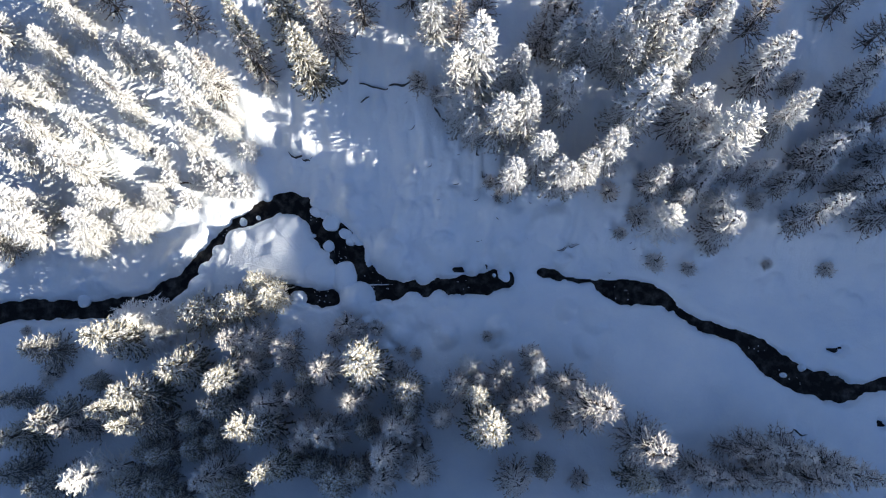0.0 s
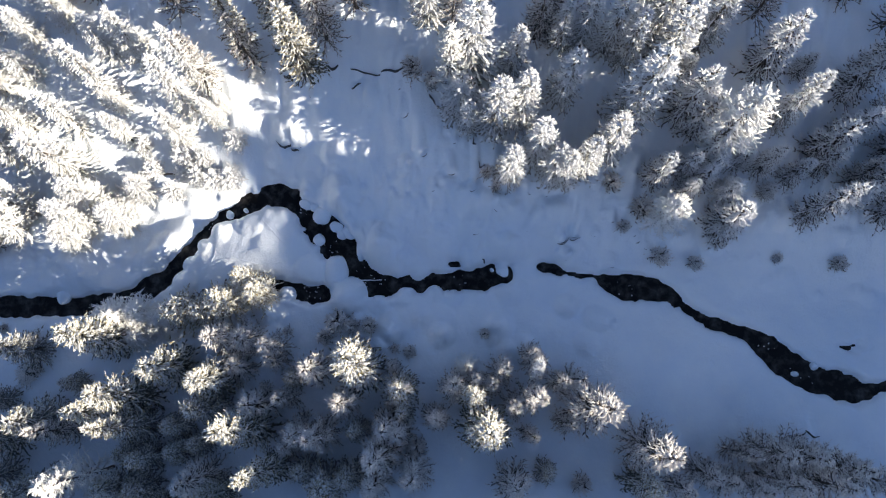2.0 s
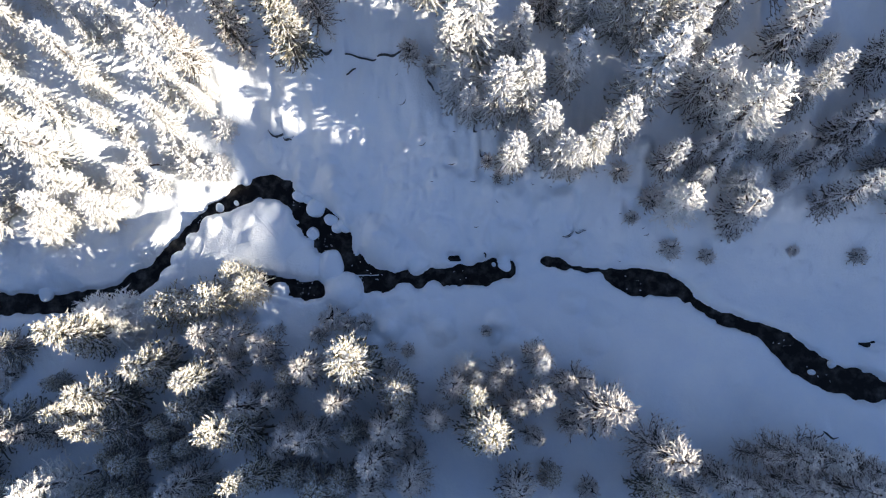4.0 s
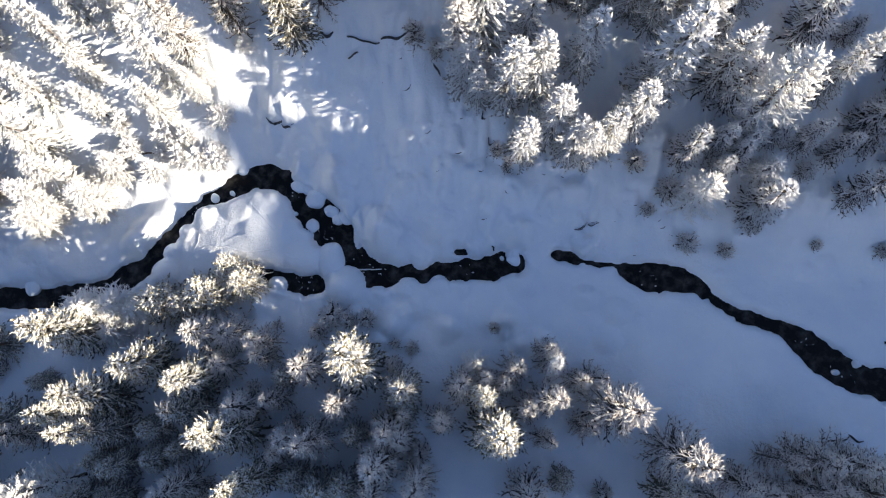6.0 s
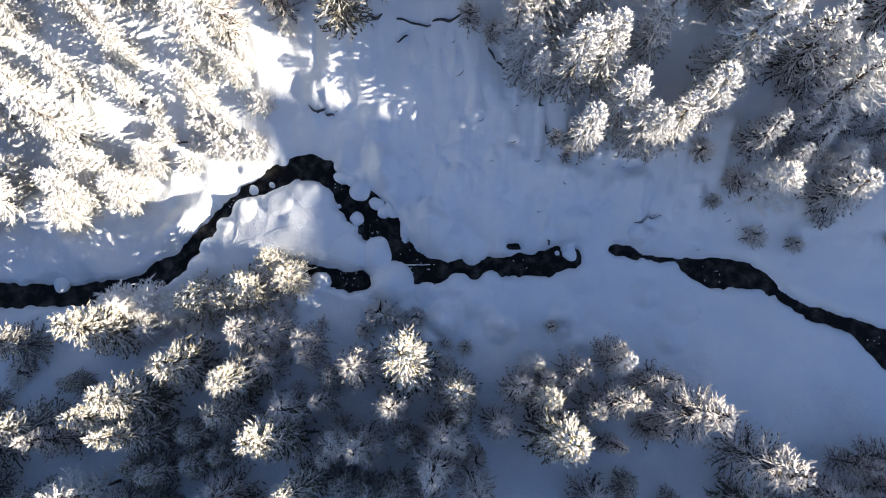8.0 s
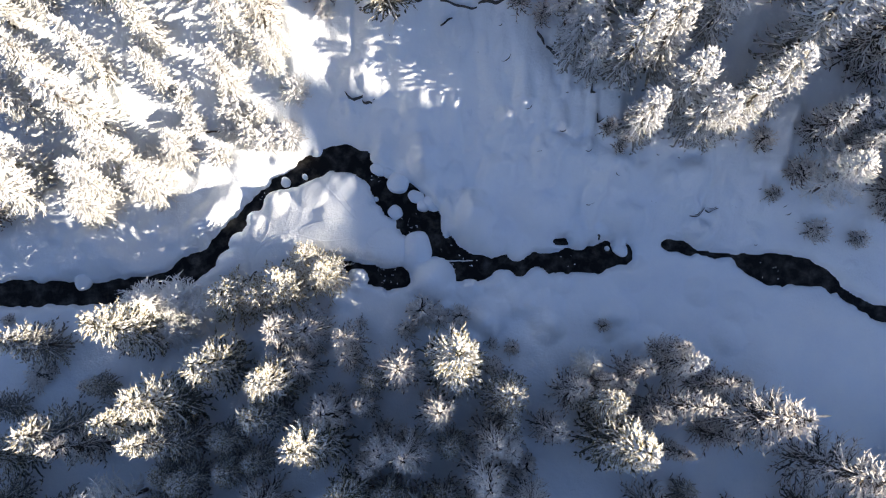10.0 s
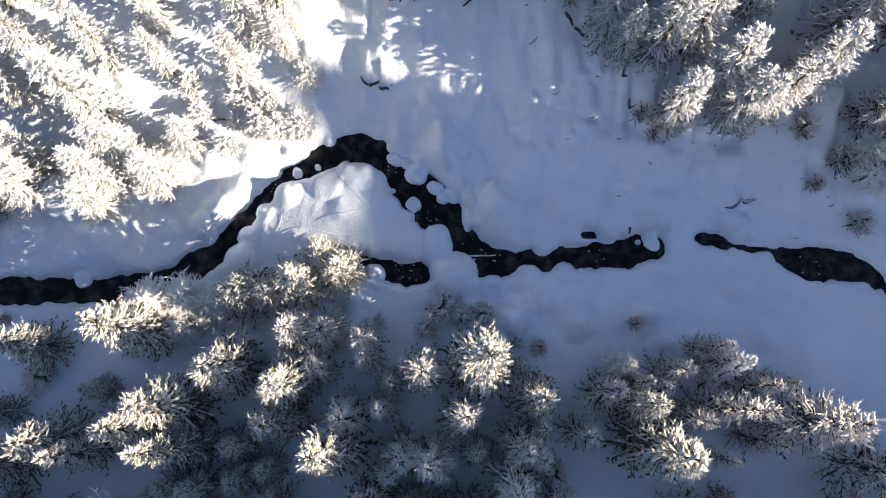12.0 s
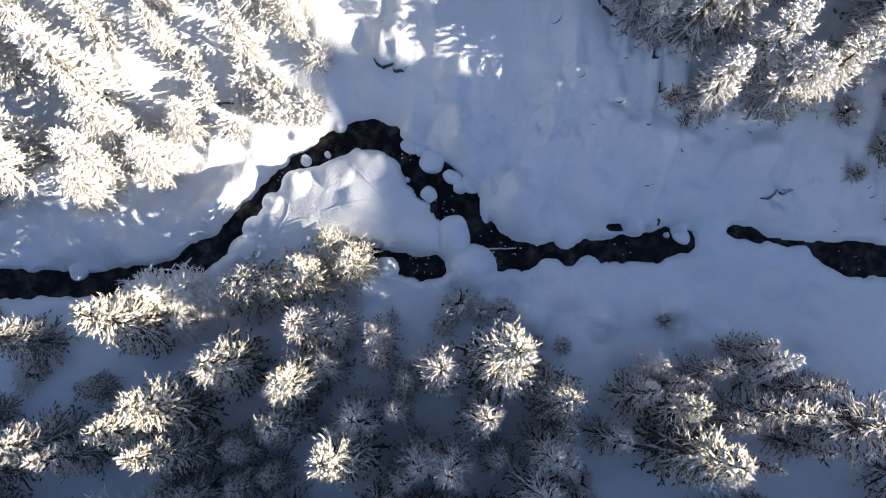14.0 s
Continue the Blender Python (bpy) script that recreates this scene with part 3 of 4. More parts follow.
HILLSIDE_1 = [
    (20.9, 19.4, 8.1, 1.37), (23.9, 17.9, 5.5, 1.01), (27.6, 15.1, 8.6, 1.85), (30.5, 19.9, 7.3, 1.03), (23.4, 20, 6.5, 1.18), (22.7, 24.8, 11.8, 1.74),
    (24.2, 23.5, 9, 1.54), (22.8, 28.1, 5, 0.83), (35.5, 21.3, 9, 1.61), (37.6, 22.6, 8.1, 1.54), (29.5, 28.3, 11.4, 1.85), (33.2, 28.2, 4.7, 0.94),
    (37.4, 26.3, 8.8, 1.6), (27.9, 14.5, 4.4, 1.18), (26.1, 20.2, 5.4, 1.25), (28.8, 20.7, 4.8, 1.12), (38.1, 27.6, 11.3, 1.24), (42.9, 16.1, 8.4, 1.57),
    (41.9, 21.4, 9.2, 1.5), (35.2, 15.7, 12.5, 1.4), (36.1, 20.0, 7, 1.2), (33.4, 19.2, 6, 1.1), (25.2, 18.9, 6, 1.15), (40.3, 17.8, 11, 1.4),
    (31.6, 17.9, 3.2, 0.8),
]
# (51, 29.5) stands east of the view, added for its shade
FROSTED_2 = [
    (51, 29.5, 16, 1.7), (-21.0, 3.3, 8.0, 1.43), (-19.8, 0.5, 5.4, 1.46), (-36.0, -5.8, 11.0, 1.26), (-17.2, -3, 9.6, 1.5), (-22.2, -9.7, 12.9, 1.54),
    (-15.9, 2.6, 8.5, 1.15), (-15.8, 1.3, 7.5, 1.0), (-11.8, 0.5, 11.0, 1.55), (-8.9, -2.7, 11.0, 1.39), (-13.1, -5.6, 10.0, 1.41), (-4.3, 0.8, 5.0, 0.72),
    (-4.7, -4.7, 11.0, 1.39), (-3.4, -5.4, 10.0, 1.24), (-4.9, -7.4, 14, 1.6), (-5.8, -10.2, 10.0, 1.4), (1.7, -1.1, 9.0, 1.33), (3.9, -0.4, 9.0, 0.86),
    (5.4, -1.0, 8.0, 0.94), (6.2, 0.5, 9.0, 1.09), (-0.1, -4.0, 9.0, 1.17), (8.8, -2, 15.5, 1.2), (7.6, -2.7, 10.0, 1.08), (8.9, -5.4, 9.5, 0.8),
]
FROSTED_3 = [
    (9.1, 2.3, 9.0, 0.93), (9.7, 1.2, 10.0, 1.16), (11.7, -0.4, 11.0, 0.92), (7.5, -9.8, 9.0, 1.55), (-14.5, -2.3, 9.0, 0.95), (-14.1, -6.9, 8.0, 1.11),
    (12.4, -4.1, 9, 0.93), (25.1, -8.4, 9.0, 1.26), (13.1, -0.2, 9.0, 1.11), (26.8, -9.4, 8.0, 1.27), (22.8, -9.9, 9.0, 1.11),
]
FROSTED_4 = [
    (-33.7, 36.6, 12.1, 1.27), (-25.4, 35, 11.9, 1.41), (-8.2, 35.2, 12.5, 1.25), (1.1, 33.0, 12.5, 0.84),
    (9.7, 32.8, 12.5, 1.46), (3.5, 35.5, 12.5, 1.22), (-3.4, 36.7, 12.5, 1.25),
    (40.5, 24.5, 9, 1.3), (39.6, 18.9, 7, 1.2),
]
SAPLINGS_1 = [
    (-37.7, -1.3, 2.6, 0.76), (-26.4, -7.5, 2.9, 0.83), (-23.9, -6.7, 2.8, 0.82), (-41.3, 0.0, 1.6, 0.66), (-29.3, -3.9, 3.1, 0.73), (-20.2, -3.8, 3.0, 0.54), (-15.3, 4.2, 2.4, 0.59), (-17.2, -1.4, 2.5, 0.7),
    (-30.7, -8.3, 1.6, 0.58), (-34.7, 1.9, 2.0, 0.82), (-13.1, -4.1, 2.8, 0.56), (-22.7, -1.1, 2.9, 0.55), (-14.7, -6.4, 2.6, 0.54), (-6.7, -5.3, 1.6, 0.8), (-4.3, 2.7, 1.9, 0.58),
]
LARCHES_1 = [
    (21.8, 15.3, 9.2, 1.95), (27.6, 17.4, 6.6, 1.5), (25.9, 21.7, 15.5, 2.4), (38.2, 16.5, 8.1, 1.23),
           (-22.2, 27.1, 3.8, 0.62), (-18.5, 29.4, 2.4, 0.77), (1.0, 27.9, 14.3, 1.5), (-33.0, 5.4, 5.2, 2.0), (-30.6, 5.6, 4.2, 2.1), (-28.6, 5.2, 3.6, 1.8), (-30.8, 3.4, 3.4, 1.6), (-32.6, -9.5, 15.0, 1.84),
    (3.0, 1.1, 7.0, 1.11),
]
BUSHES_1 = [
    (22.4, 12.2, 1.6, 0.8), (26.0, 11.6, 1.4, 0.6), (18.6, 15.0, 1.4, 0.5), (-2.7, 29.4, 2.8, 0.74), (-0.8, 28.5, 2.1, 0.6), (4.7, 19.9, 2.5, 0.47), (5.6, 18.3, 2.9, 0.41),
    (20.1, 16.5, 2.4, 0.88), (17.1, 19.0, 1.6, 0.79), (27.9, 13.5, 1.4, 0.65), (33.9, 12.0, 0.9, 0.42), (-42.2, -0.4, 0.9, 1.01), (-45.6, 4.2, 0.9, 0.41), (-34.8, -3.6, 0.9, 1.01),
    (-2.7, 2.3, 2.0, 0.49), (-1.8, -7.1, 3.0, 0.81), (-10.2, 5.3, 2.0, 0.99), (-8.7, 4.8, 2.0, 0.66), (-7.0, 5.0, 2.0, 0.66), (-11.4, 3.6, 3.0, 0.59), (4.8, 4.2, 2.0, 0.42),
    (14.1, -10.1, 3.0, 0.74), (39.8, 11.4, 1.2, 0.65),
]
BUSHES_2 = [
    (-30.1, 21.0, 1.6, 0.87), (-32.0, 18.9, 2.1, 0.63), (-33.4, 18.4, 1.3, 1.02), (-27.2, 20.7, 1.6, 0.72), (-25.5, 20.2, 2.6, 0.84), (-28.0, 18.6, 2.4, 0.84), (-30.7, 23.0, 2.1, 0.68),
    (-22.1, 20.4, 2.1, 1.0), (-24.0, 20.2, 2.0, 0.97), (-24.6, 22.0, 2.2, 0.63), (-21.3, 23.8, 2.3, 0.9), (-35.0, 16.8, 2.4, 0.84), (-26.6, 22.3, 2.2, 1.04),
]

big = [spruce_meshes(s, 14, 1.65, 22, 10, NEEDLES, CLUMP, 1.1, 0.5, 0.12, 0.12, 5, 0.057, 0.088, 0.105, 0.9, 0, 4, 0.52) for s in (1, 2, 3, 4)]
stand("snowy_spruce", big, 14, 1.42, SNOWY_2 + SNOWY_3, "tall spruce thickly loaded with clumps of snow", "spruce tree", "snow-laden spruces", 11)
laden = [spruce_meshes(s, 14, 1.7, 21, 10, SUNLIT_NEEDLES, CLUMP, 1.1, 0.55, 0.12, 0.12, 5, 0.06, 0.09, 0.11, 0.9, 0, 4, 0.62) for s in (71, 72, 73)]
stand("snowy_spruce", laden, 14, 1.42, SNOWY_1, "spruce buried in snow with few needles showing", "spruce tree", "snow-laden spruces", 20)
valley = [spruce_meshes(s, 13, 1.75, 25, 10, VALLEY_NEEDLES, PATCHY, 1.15, 0.8, 0.22, 0.1, 5, 0.05, 0.075, 0.085, 0.75, 0, 4, 0.62, 0.6) for s in (51, 52, 53, 56, 57)]
stand("spruce", valley, 13, 1.3, VALLEY_1, "spruce with snow on its crown and darker lower boughs", "spruce tree", "spruces by the stream", 17)
STREAMSIDE = [(-25.5, 6.1, 8.6, 1.84), (-23.6, 6.0, 6.3, 1.5), (-21.7, 6.9, 7.6, 1.85), (-19.6, 9.2, 6.0, 1.5), (-18.1, 8.0, 6.2, 1.65)]
sunny = [spruce_meshes(s, 7, 1.75, 16, 10, VALLEY_NEEDLES, PATCHY, 1.15, 0.35, 0.3, 0.1, 5, 0.06, 0.09, 0.095, 0.8, 0, 6) for s in (81, 82)]
stand("spruce", sunny, 7, 1.42, STREAMSIDE, "young spruce white with fresh snow, standing by the stream", "spruce tree", "spruces by the stream", 21)
dark = [spruce_meshes(s, 12, 1.75, 22, 10, DARK_NEEDLES, PATCHY, 0.8, 0.65, 0.2, 0.1, 5, 0.042, 0.055, 0.08, 0.75, 0, 3, 0.65, 0.5) for s in (6, 7, 8)]
stand("spruce", dark, 12, 1.22, DARK_1 + DARK_2, "dark green spruce with a thin dusting of snow", "spruce tree", "dusted spruces", 12)
frost = [spruce_meshes(s, 10, 1.65, 18, 9, FROST_NEEDLES, FROST, 1.05, 0.35, 0.35, 0.08, 5, 0.042, 0.055, 0.065, 0.65, 0, 3, 0.66, 0.4) for s in (9, 10, 11, 12)]
stand("frosted_spruce", frost, 10, 1.25, FROSTED_1 + FROSTED_2 + FROSTED_3 + FROSTED_4, "slender young spruce grey with frost", "spruce tree", "frosted young spruces", 13)
hillside = [spruce_meshes(s, 10, 1.65, 21, 10, FROST_NEEDLES, CLUMP, 1.1, 0.3, 0.25, 0.09, 5, 0.05, 0.075, 0.085, 0.75, 0, 4, 0.62, 0.5) for s in (91, 92, 93)]
stand("frosted_spruce", hillside, 10, 1.35, HILLSIDE_1, "spruce on the hillside, its boughs white with frosted snow", "spruce tree", "frosted hillside spruces", 22)
broad = [spruce_meshes(s, 13, 2.4, 22, 8, FROST_NEEDLES, FROST, 1.1, 0.3, 0.4, 0.07, 9, 0.038, 0.06, 0.065, 0.65, 7, 3, 0.68, 0.4) for s in (54, 55, 58)]
stand("frosted_spruce", broad, 13, 2.1, BROAD_1, "broad spruce with long boughs white with frost", "spruce tree", "broad frosted spruces", 18)
larch = [larch_meshes(s, 11, 2.0, 120, 13) for s in (13, 14, 15)]
stand("rimed_larch", larch, 11, 1.75, LARCHES_1, "bare larch with twigs white with rime", "larch tree", "rimed larches", 14)
sapling = [spruce_meshes(s, 3, 0.9, 8, 6, DARK_NEEDLES, FROST, 0.7, 0.2, 0.3, 0.1, 4, 0.05, 0.06, 0.06) for s in (61, 62)]
stand("spruce_sapling", sapling, 3, 0.8, SAPLINGS_1, "small dark spruce sapling dusted with frost, standing in snow", "sapling", "saplings between the spruces", 19)
shrub = [spruce_meshes(s, 2, 0.8, 8, 9, FROST_NEEDLES, FROST, 1.05, 0.15, 0.7, 0.15, 4, 0.04, 0.05, 0.055, 0.8, 0, 3, 0.4, 0.7) for s in (16, 17)]
stand("frosted_bush", shrub, 2, 0.62, BUSHES_1, "low rounded bush covered in hoar frost", "bush", "frosted bushes", 15)
laden_shrub = [spruce_meshes(s, 2, 0.8, 8, 9, SUNLIT_NEEDLES, CLUMP, 1.15, 0.1, 0.55, 0.18, 4, 0.065, 0.09, 0.07, 0.8, 0, 3, 0.4, 0.7) for s in (18, 19)]
stand("snowy_bush", laden_shrub, 2, 0.62, BUSHES_2, "low bush buried under clumps of bright snow", "bush", "snow-laden bushes", 16)
spire = [spruce_meshes(21, 12, 0.6, 26, 7, FROST_NEEDLES, CLUMP, 1.15, 0.8, 0.2, 0.1, 4, 0.07, 0.1, 0.05, 0.8, 0, 4, 0.4)]
thin = tagged(plant("thin_spruce", spire[0]), "very thin leaning spruce with a snow-white tip", "spruce tree")
thin.matrix_basis = pose(9.9, -0.6, ground_z(9.9, -0.6) - 0.15, -9, 2, 40) @ Matrix.Diagonal((0.8, 0.8, 1.08, 1))

# ---- forest added beyond the view to dim the sky light ----
def unseen_forest(regions, seed):
    """Unseen spruces of many jagged tiers on the hillsides round the valley, joined into one mesh."""
    rng = random.Random(seed)
    v, f = [], []
    for x0, x1, y0, y1, count in regions:
        for _ in range(count):
            x, y = rng.uniform(x0, x1), rng.uniform(y0, y1)
            if 2 < y < 13 and abs(x) > 50:
                continue
            z, h, r = ground_z(x, y), rng.uniform(9, 16), rng.uniform(1.3, 2.1)
            for tier in range(6):
                t = 0.06 + 0.15 * tier
                n, reach, turn = 9, r * (1 - t) ** 0.75, rng.uniform(0, 6.28)
                k0 = len(v)
                v.append((x, y, z + h * min(1.0, t + 0.3)))
                for k in range(n):
                    a = turn + 6.283 * k / n
                    w = reach * (1.15 if k % 2 else 0.7) * rng.uniform(0.85, 1.15)
                    v.append((x + w * math.cos(a), y + w * math.sin(a), z + h * t + rng.uniform(-0.3, 0.2)))
                f += [(k0, k0 + 1 + k, k0 + 1 + (k + 1) % n) for k in range(n)]
    ob = new("unseen_forest", mesh_from("unseen_forest", v, f, DARK_NEEDLES, False))
    tagged(ob, "unseen dark spruce forest dusted with snow, added to dim the sky light", "forest", kind="stuff")


unseen_forest([(-75, 60, -44, -17, 420), (-90, -57, -17, 48, 230), (-57, 75, 47, 72, 330), (59, 95, -17, 47, 200)], 41)
far_tree = [spruce_meshes(s, 12, 1.7, 8, 5, DARK_NEEDLES, CLUMP, 0.6, 0.4, 0.15, 0.1, 2, 0.16, 0.2, 0.25, 0.7, 0, 0) for s in (31, 32)]
# unseen trees added along the crest to break up the edge of its shade
rng = random.Random(45)
crest_line = []
for k in range(64):
    u, v = -rng.uniform(226, 236), -5 + 42 * (k + rng.random()) / 64
    if 18.7 < v < 23.4 or 29 < v < 31:
        continue
    crest_line.append((-0.96 * u + 0.28 * v, 0.28 * u + 0.96 * v, rng.uniform(2.2, 6.0), rng.uniform(0.5, 1.0)))
stand("spruce", far_tree, 12, 1.45, crest_line, "unseen spruce dusted with snow, added along the crest to dapple the sunlight", "spruce tree", "dusted spruces", 44)

# ---- boulders ----
BOULDERS = [(-10.75, 10.6, 1.55), (-12.5, 16.7, 0.98), (-14.3, 17.9, 0.62), (-12.7, 14.0, 0.66), (-22.5, 16.7, 0.44), (-39.9, 7.8, 0.85), (-13.4, 17.6, 0.5), (-10.9, 15.4, 0.64), (-10.3, 14.6, 0.55), (-9.5, 14.8, 0.72), (-20.8, 17.2, 0.28), (37.7, 1.4, 0.4), (35.8, 0.6, 0.3), (-14.4, 15.2, 0.2), (6.7, 10.8, 0.62), (5.6, 10.9, 0.22)]


def boulder(x, y, r, seed):
    bm = bmesh.new()
    bmesh.ops.create_icosphere(bm, subdivisions=4, radius=1)
    for v in bm.verts:
        n = noise.noise(v.co * 1.1 + Vector((seed * 3.1, 0, 0)))
        v.co *= 1 + 0.16 * n
        v.co.z *= 0.8
    me = bpy.data.meshes.new("snowy_boulder")
    bm.to_mesh(me)
    bm.free()
    me.materials.append(SNOW)
    me.shade_smooth()
    ob = new("snowy_boulder", me)
    stretch = 0.85 + 0.35 * ((seed * 7) % 5) / 4
    ob.scale = (r * stretch, r / stretch ** 0.5, max(0.85 * r, 0.55))
    ob.rotation_euler = (0, 0, seed * 1.3)
    ob.location = (x, y, water_level(x) + 0.15 + 0.1 * r)
    tagged(ob, "rounded boulder capped with a pillow of snow", "boulder", "boulders in the stream")


for i, (bx, by, br) in enumerate(BOULDERS):
    boulder(bx, by, br, i)


# ---- dark strips for the shade under the hummocks ----
def rock_and_shade_material():
    m, n, l, b = mat("dark_stone_and_shade")
    f = noise_node(n, l, 4.0, 5)
    col = ramp(n, l, f.outputs["Fac"], [(0.3, (0.025, 0.025, 0.028)), (0.7, (0.1, 0.095, 0.09))])
    l.new(col.outputs[0], b.inputs["Base Color"])
    b.inputs["Roughness"].default_value = 0.85
    bump(n, l, b, f.outputs["Fac"], 0.6, 0.05)
    return m


# colours the ledges, and the strips that paint shade under the snow lips
ROCK_AND_SHADE = rock_and_shade_material()


def lip_shade(x, y, r, seed):
    """A dark curved strip that paints the shade on the downhill side of a hummock."""
    rng = random.Random(seed)
    bm = bmesh.new()
    turn = -math.pi / 2 + rng.uniform(-0.5, 0.5)
    span = rng.uniform(0.5, 0.85) * (1 if r < 0.9 else 0.65)
    wave = rng.uniform(0, 6.28)
    rings = []
    for i in range(11):
        t = i / 10
        a = turn + span * (2 * t - 1)
        w = (0.025 + 0.022 * r) * math.sin(math.pi * min(max(t, 0.04), 0.96)) ** 0.7 * (0.8 + 0.35 * math.sin(5 * t + wave))
        reach = r * (1.0 + 0.04 * math.sin(5 * t + wave))
        cx, cy = x + reach * math.cos(a), y + reach * math.sin(a)
        cz = ground_z(x + 1.12 * reach * math.cos(a), y + 1.12 * reach * math.sin(a)) + 0.07
        ring = []
        for k in range(6):
            b = 2 * math.pi * k / 6
            ro = w * math.cos(b)
            ring.append(bm.verts.new((cx + ro * math.cos(a), cy + ro * math.sin(a), cz + 1.6 * w * math.sin(b))))
        rings.append(ring)
    for p, q in zip(rings, rings[1:]):
        for k in range(6):
            bm.faces.new((p[k], p[(k + 1) % 6], q[(k + 1) % 6], q[k]))
    bm.faces.new(rings[0][::-1])
    bm.faces.new(rings[-1])
    bmesh.ops.recalc_face_normals(bm, faces=bm.faces)
    me = bpy.data.meshes.new("lip_shade")
    bm.to_mesh(me)
    bm.free()
    me.materials.append(ROCK_AND_SHADE)
    tagged(new("lip_shade", me), "dark strip for the shade below a hummock of snow", "stone", "stones on the slope")


for i, (hx, hy, hr) in enumerate(h for h in HUMMOCKS if h[2] < 1.4):
    lip_shade(hx, hy, hr, 100 + i)



def rock_ledge(p, q, w, seed):
    """A low step of bare rock across the slope."""
    rng = random.Random(seed)
    p, q = Vector(p), Vector(q)
    d = (q - p).normalized()
    n = Vector((-d.y, d.x))
    v, f = [], []
    for i in range(13):
        t = i / 12
        c = p.lerp(q, t) + n * (0.12 * math.sin(5 * t + seed) - 0.15 * math.sin(math.pi * t))
        half = w * math.sin(math.pi * min(max(t, 0.05), 0.95)) ** 0.5 * rng.uniform(0.6, 1.2)
        z = ground_z(c.x, c.y)
        for o, up in ((-1, -0.15), (-0.8, 0.1), (-0.1, 0.2), (0.7, 0.24), (1, 0.02)):
            e = c + n * (o * half)
            v.append((e.x, e.y, z + up * min(1, 3 * half / w)))
        if i:
            for k in range(4):
                b = (i - 1) * 5 + k
                f.append((b, b + 1, b + 6, b + 5))
    tagged(new("rock_ledge", mesh_from("rock_ledge", v, f, ROCK_AND_SHADE)), "low dark rock ledge bared under drifted snow", "rock", "ledges on the slope")


# the two 0.028 wide draw shade under a lip; the last two, open water
for i, (p, q, w) in enumerate([((-9.0, 30.1), (-6.0, 29.7), 0.06), ((-5.9, 29.7), (-3.3, 30.2), 0.1), ((-11.4, 30.2), (-10.2, 30.3), 0.12), ((-17.1, 23.9), (-15.6, 23.4), 0.12), ((-15.6, 23.4), (-14.8, 23.05), 0.1), ((-1.0, 27.7), (-0.4, 26.7), 0.09), ((-0.3, 26.6), (0.8, 26.0), 0.12), ((3.3, 23.4), (3.7, 22.7), 0.1), ((3.9, 21.15), (4.5, 20.8), 0.07), ((12.2, 13.4), (13.4, 13.95), 0.028), ((13.4, 13.95), (14.4, 13.9), 0.028), ((-9.0, 28.5), (-8.0, 28.9), 0.06), ((4.6, 11.9), (4.9, 11.6), 0.12), ((34.1, -5.6), (35.8, -4.9), 0.12), ((35.8, -4.9), (37.4, -5.4), 0.1)]):
    rock_ledge(p, q, w, i)


# ---- fallen wood ----
def fallen_log(p, q, r, material, label, seed):
    rng = random.Random(seed)
    p, q = Vector(p), Vector(q)
    d = (q - p).normalized()
    a = d.cross(Vector((0, 0, 1))).normalized()
    b = a.cross(d)
    v, f = [], []
    for i in range(9):
        t = i / 8
        c = p.lerp(q, t) + a * rng.uniform(-0.03, 0.03)
        w = r * (1 - 0.5 * t) * rng.uniform(0.85, 1.15)
        for k in range(7):
            g = 2 * math.pi * k / 7
            v.append(tuple(c + a * (w * math.cos(g)) + b * (w * math.sin(g))))
    for i in range(8):
        for k in range(7):
            f.append((i * 7 + k, i * 7 + (k + 1) % 7, (i + 1) * 7 + (k + 1) % 7, (i + 1) * 7 + k))
    f.append(tuple(range(6, -1, -1)))
    f.append(tuple(8 * 7 + k for k in range(7)))
    tagged(new("fallen_log", mesh_from("fallen_log", v, f, material)), label, "log", "fallen logs")


fallen_log((-8.3, 9.75, water_level(-8.3) + 0.05), (-5.9, 9.8, water_level(-5.9) + 0.05), 0.08, CLUMP, "thin log cased in ice lying in the stream", 1)

fallen_log((-29.2, 20.6, ground_z(-29.2, 20.6) + 0.08), (-25.0, 21.0, ground_z(-25.0, 21.0) + 0.1), 0.1, BARK, "thin bare trunk lying half buried in snow", 2)

# ---- bits of ice in the stream ----
def ice_bits(spots, seed):
    rng = random.Random(seed)
    bits = Spindles()
    for x, y, spread, count in spots:
        for _ in range(count):
            c = Vector((x + rng.gauss(0, spread), y + rng.gauss(0, spread), 0))
            if float(stream_distance(np.array([c.x]), np.array([c.y]))[0]) > -0.35:
                continue
            c.z = water_level(c.x) + 0.03
            d = Vector((rng.uniform(-1, 1), rng.uniform(-1, 1), 0)).normalized() * rng.uniform(0.04, 0.13)
            bits.add(c - d, c + d, rng.uniform(0.03, 0.07), 0.6, 5)
    ob = new("floating_ice", bits.mesh("floating_ice", CLUMP))
    tagged(ob, "scattered bits of white ice drifting on black water", "ice", kind="stuff")


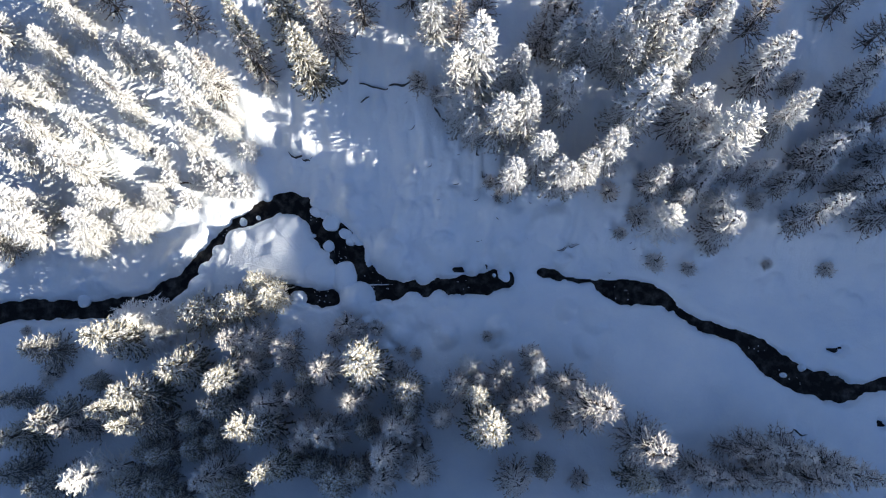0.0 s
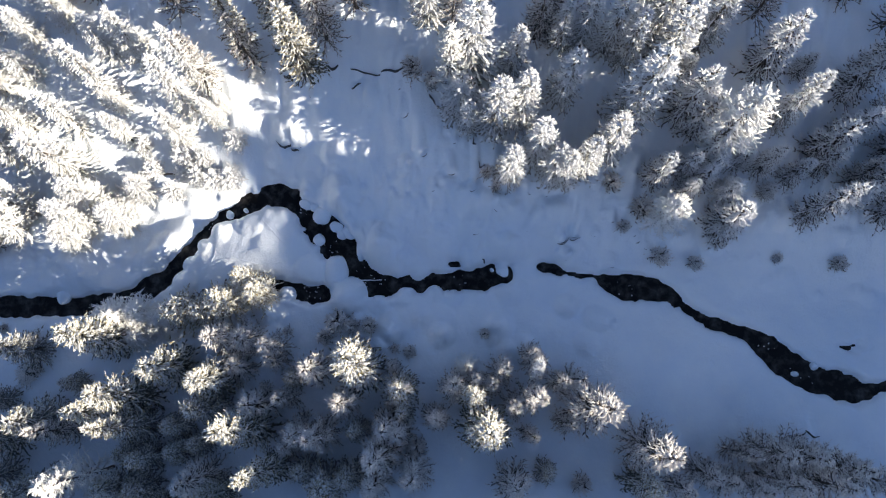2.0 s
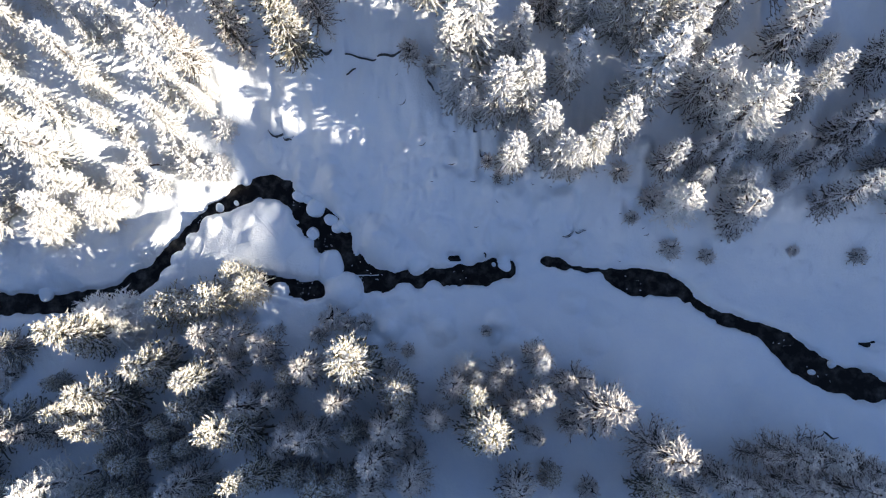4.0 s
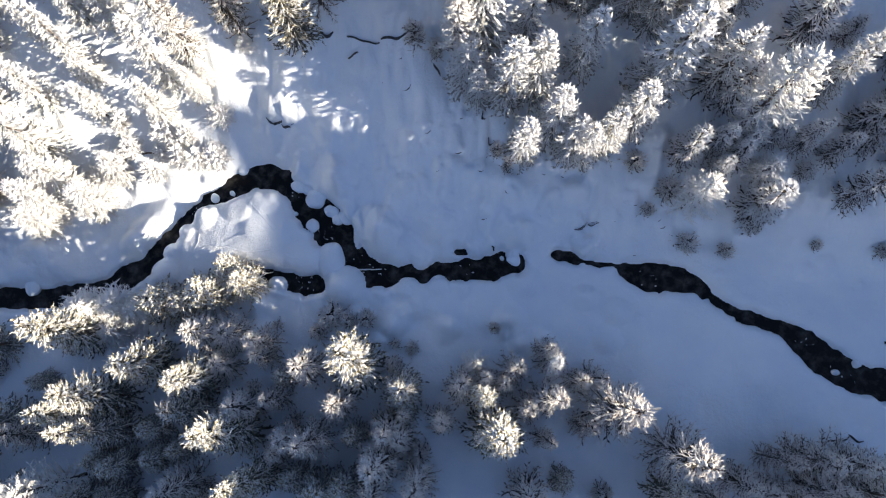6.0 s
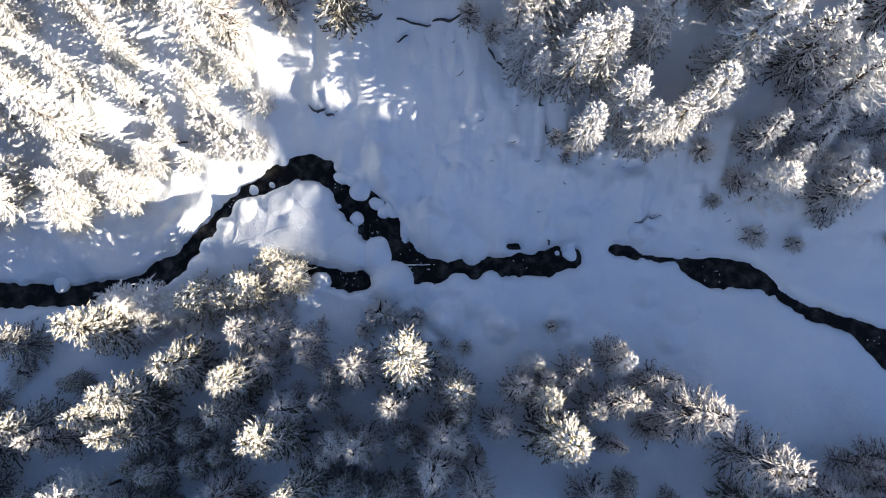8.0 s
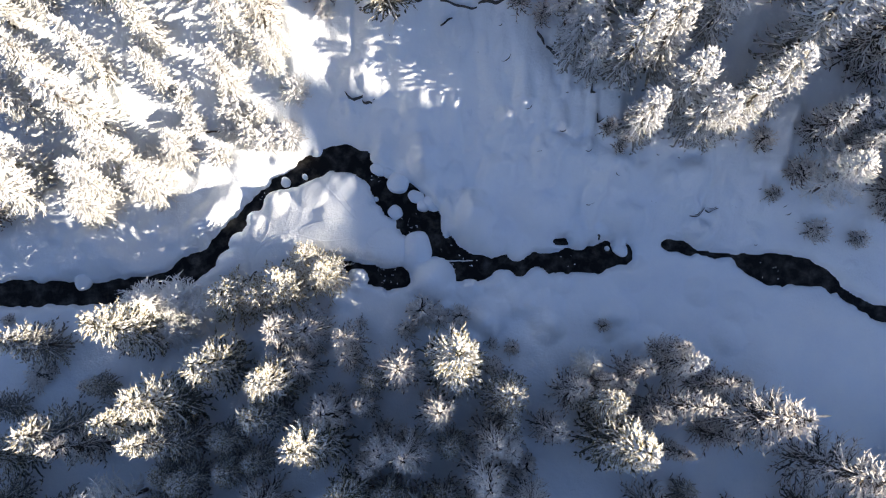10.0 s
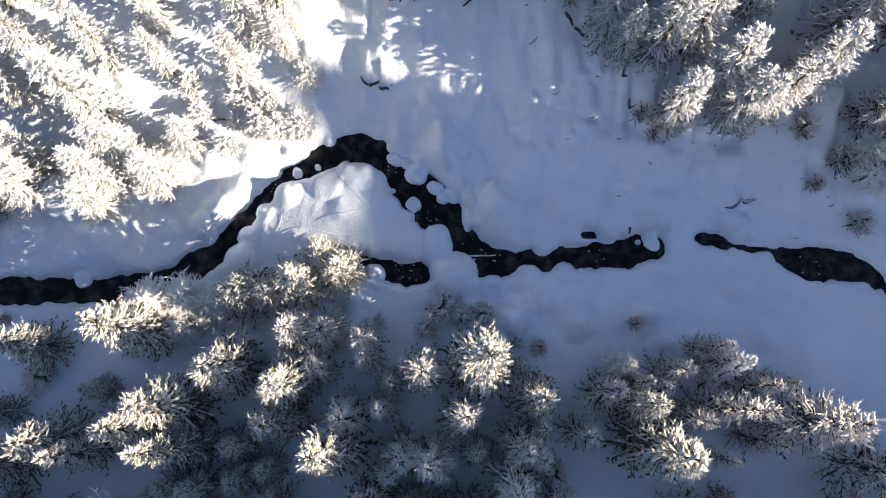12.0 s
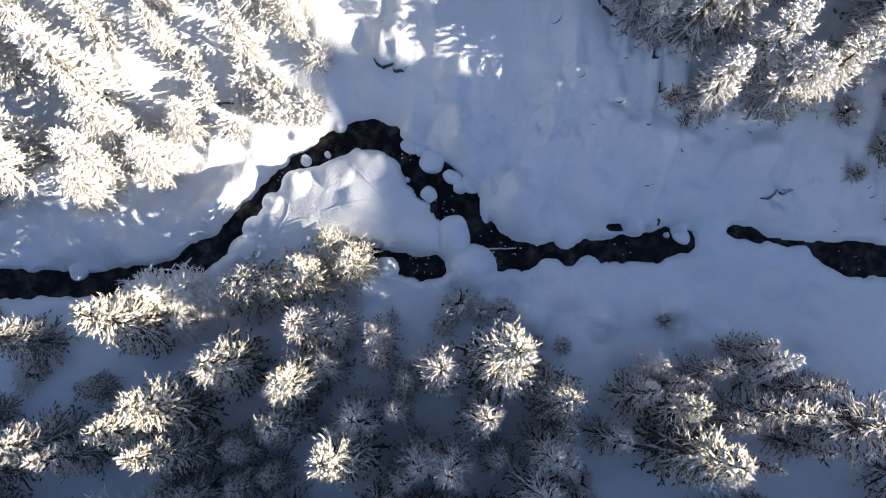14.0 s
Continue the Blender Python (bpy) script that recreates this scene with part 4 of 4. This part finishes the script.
ice_bits([(-12.9, 13.4, 0.5, 14), (-13.4, 8.4, 0.8, 22), (-7.6, 10.2, 0.7, 12), (-5.6, 9.6, 0.6, 7), (-11.6, 12.6, 0.6, 10), (-15.0, 17.6, 0.4, 8), (-24.5, 15.5, 0.5, 6), (36.2, 0.6, 0.8, 10), (19.5, 8.6, 0.7, 8), (2.6, 9.6, 1.2, 7), (33.4, 3.0, 0.7, 6)], 71)

# ---- tracks on the island ----
def track(points, label):
    """A narrow trail pressed into the snow, with low rims."""
    pts = [Vector(p) for p in points]
    fine = []
    for i in range(len(pts) - 1):
        a, b = pts[max(i - 1, 0)], pts[i]
        c, d = pts[i + 1], pts[min(i + 2, len(pts) - 1)]
        for k in range(8):
            t = k / 8
            fine.append(0.5 * ((2 * b) + (c - a) * t + (2 * a - 5 * b + 4 * c - d) * t * t + (3 * b - a - 3 * c + d) * t ** 3))
    v, f = [], []
    for i, p in enumerate(fine):
        q = fine[min(i + 1, len(fine) - 1)] - fine[max(i - 1, 0)]
        n = Vector((-q.y, q.x)).normalized()
        for o, up in ((-0.09, -0.03), (-0.05, 0.022), (0, -0.004), (0.05, 0.022), (0.09, -0.03)):
            x, y = p.x + n.x * o, p.y + n.y * o
            v.append((x, y, ground_z(x, y) + up + 0.012))
        if i:
            for k in range(4):
                b = (i - 1) * 5 + k
                f.append((b, b + 1, b + 6, b + 5))
    tagged(new("animal_track", mesh_from("animal_track", v, f, SNOW)), label, "track", "tracks on the island")


TRACKS = [[(-25.1, 9.7), (-24.7, 10.6), (-24.1, 11.3), (-23.6, 12.2), (-23.5, 13.0)], [(-24.9, 9.9), (-24.0, 11.0), (-22.6, 11.7), (-21.0, 11.7), (-18.8, 11.2), (-16.4, 11.4)],
          [(-18.6, 15.9), (-17.6, 14.9), (-16.8, 14.0), (-15.9, 13.1)], [(-17.3, 15.4), (-16.6, 14.4), (-15.7, 13.5)], [(-20.6, 12.3), (-19.6, 12.7), (-18.4, 12.9), (-16.8, 13.3)], [(-13.6, 10.6), (-14.6, 10.7), (-15.0, 11.3), (-14.2, 12.2), (-13.4, 12.7)]]
for pts in TRACKS:
    track(pts, "shallow animal trail pressed into the snow")
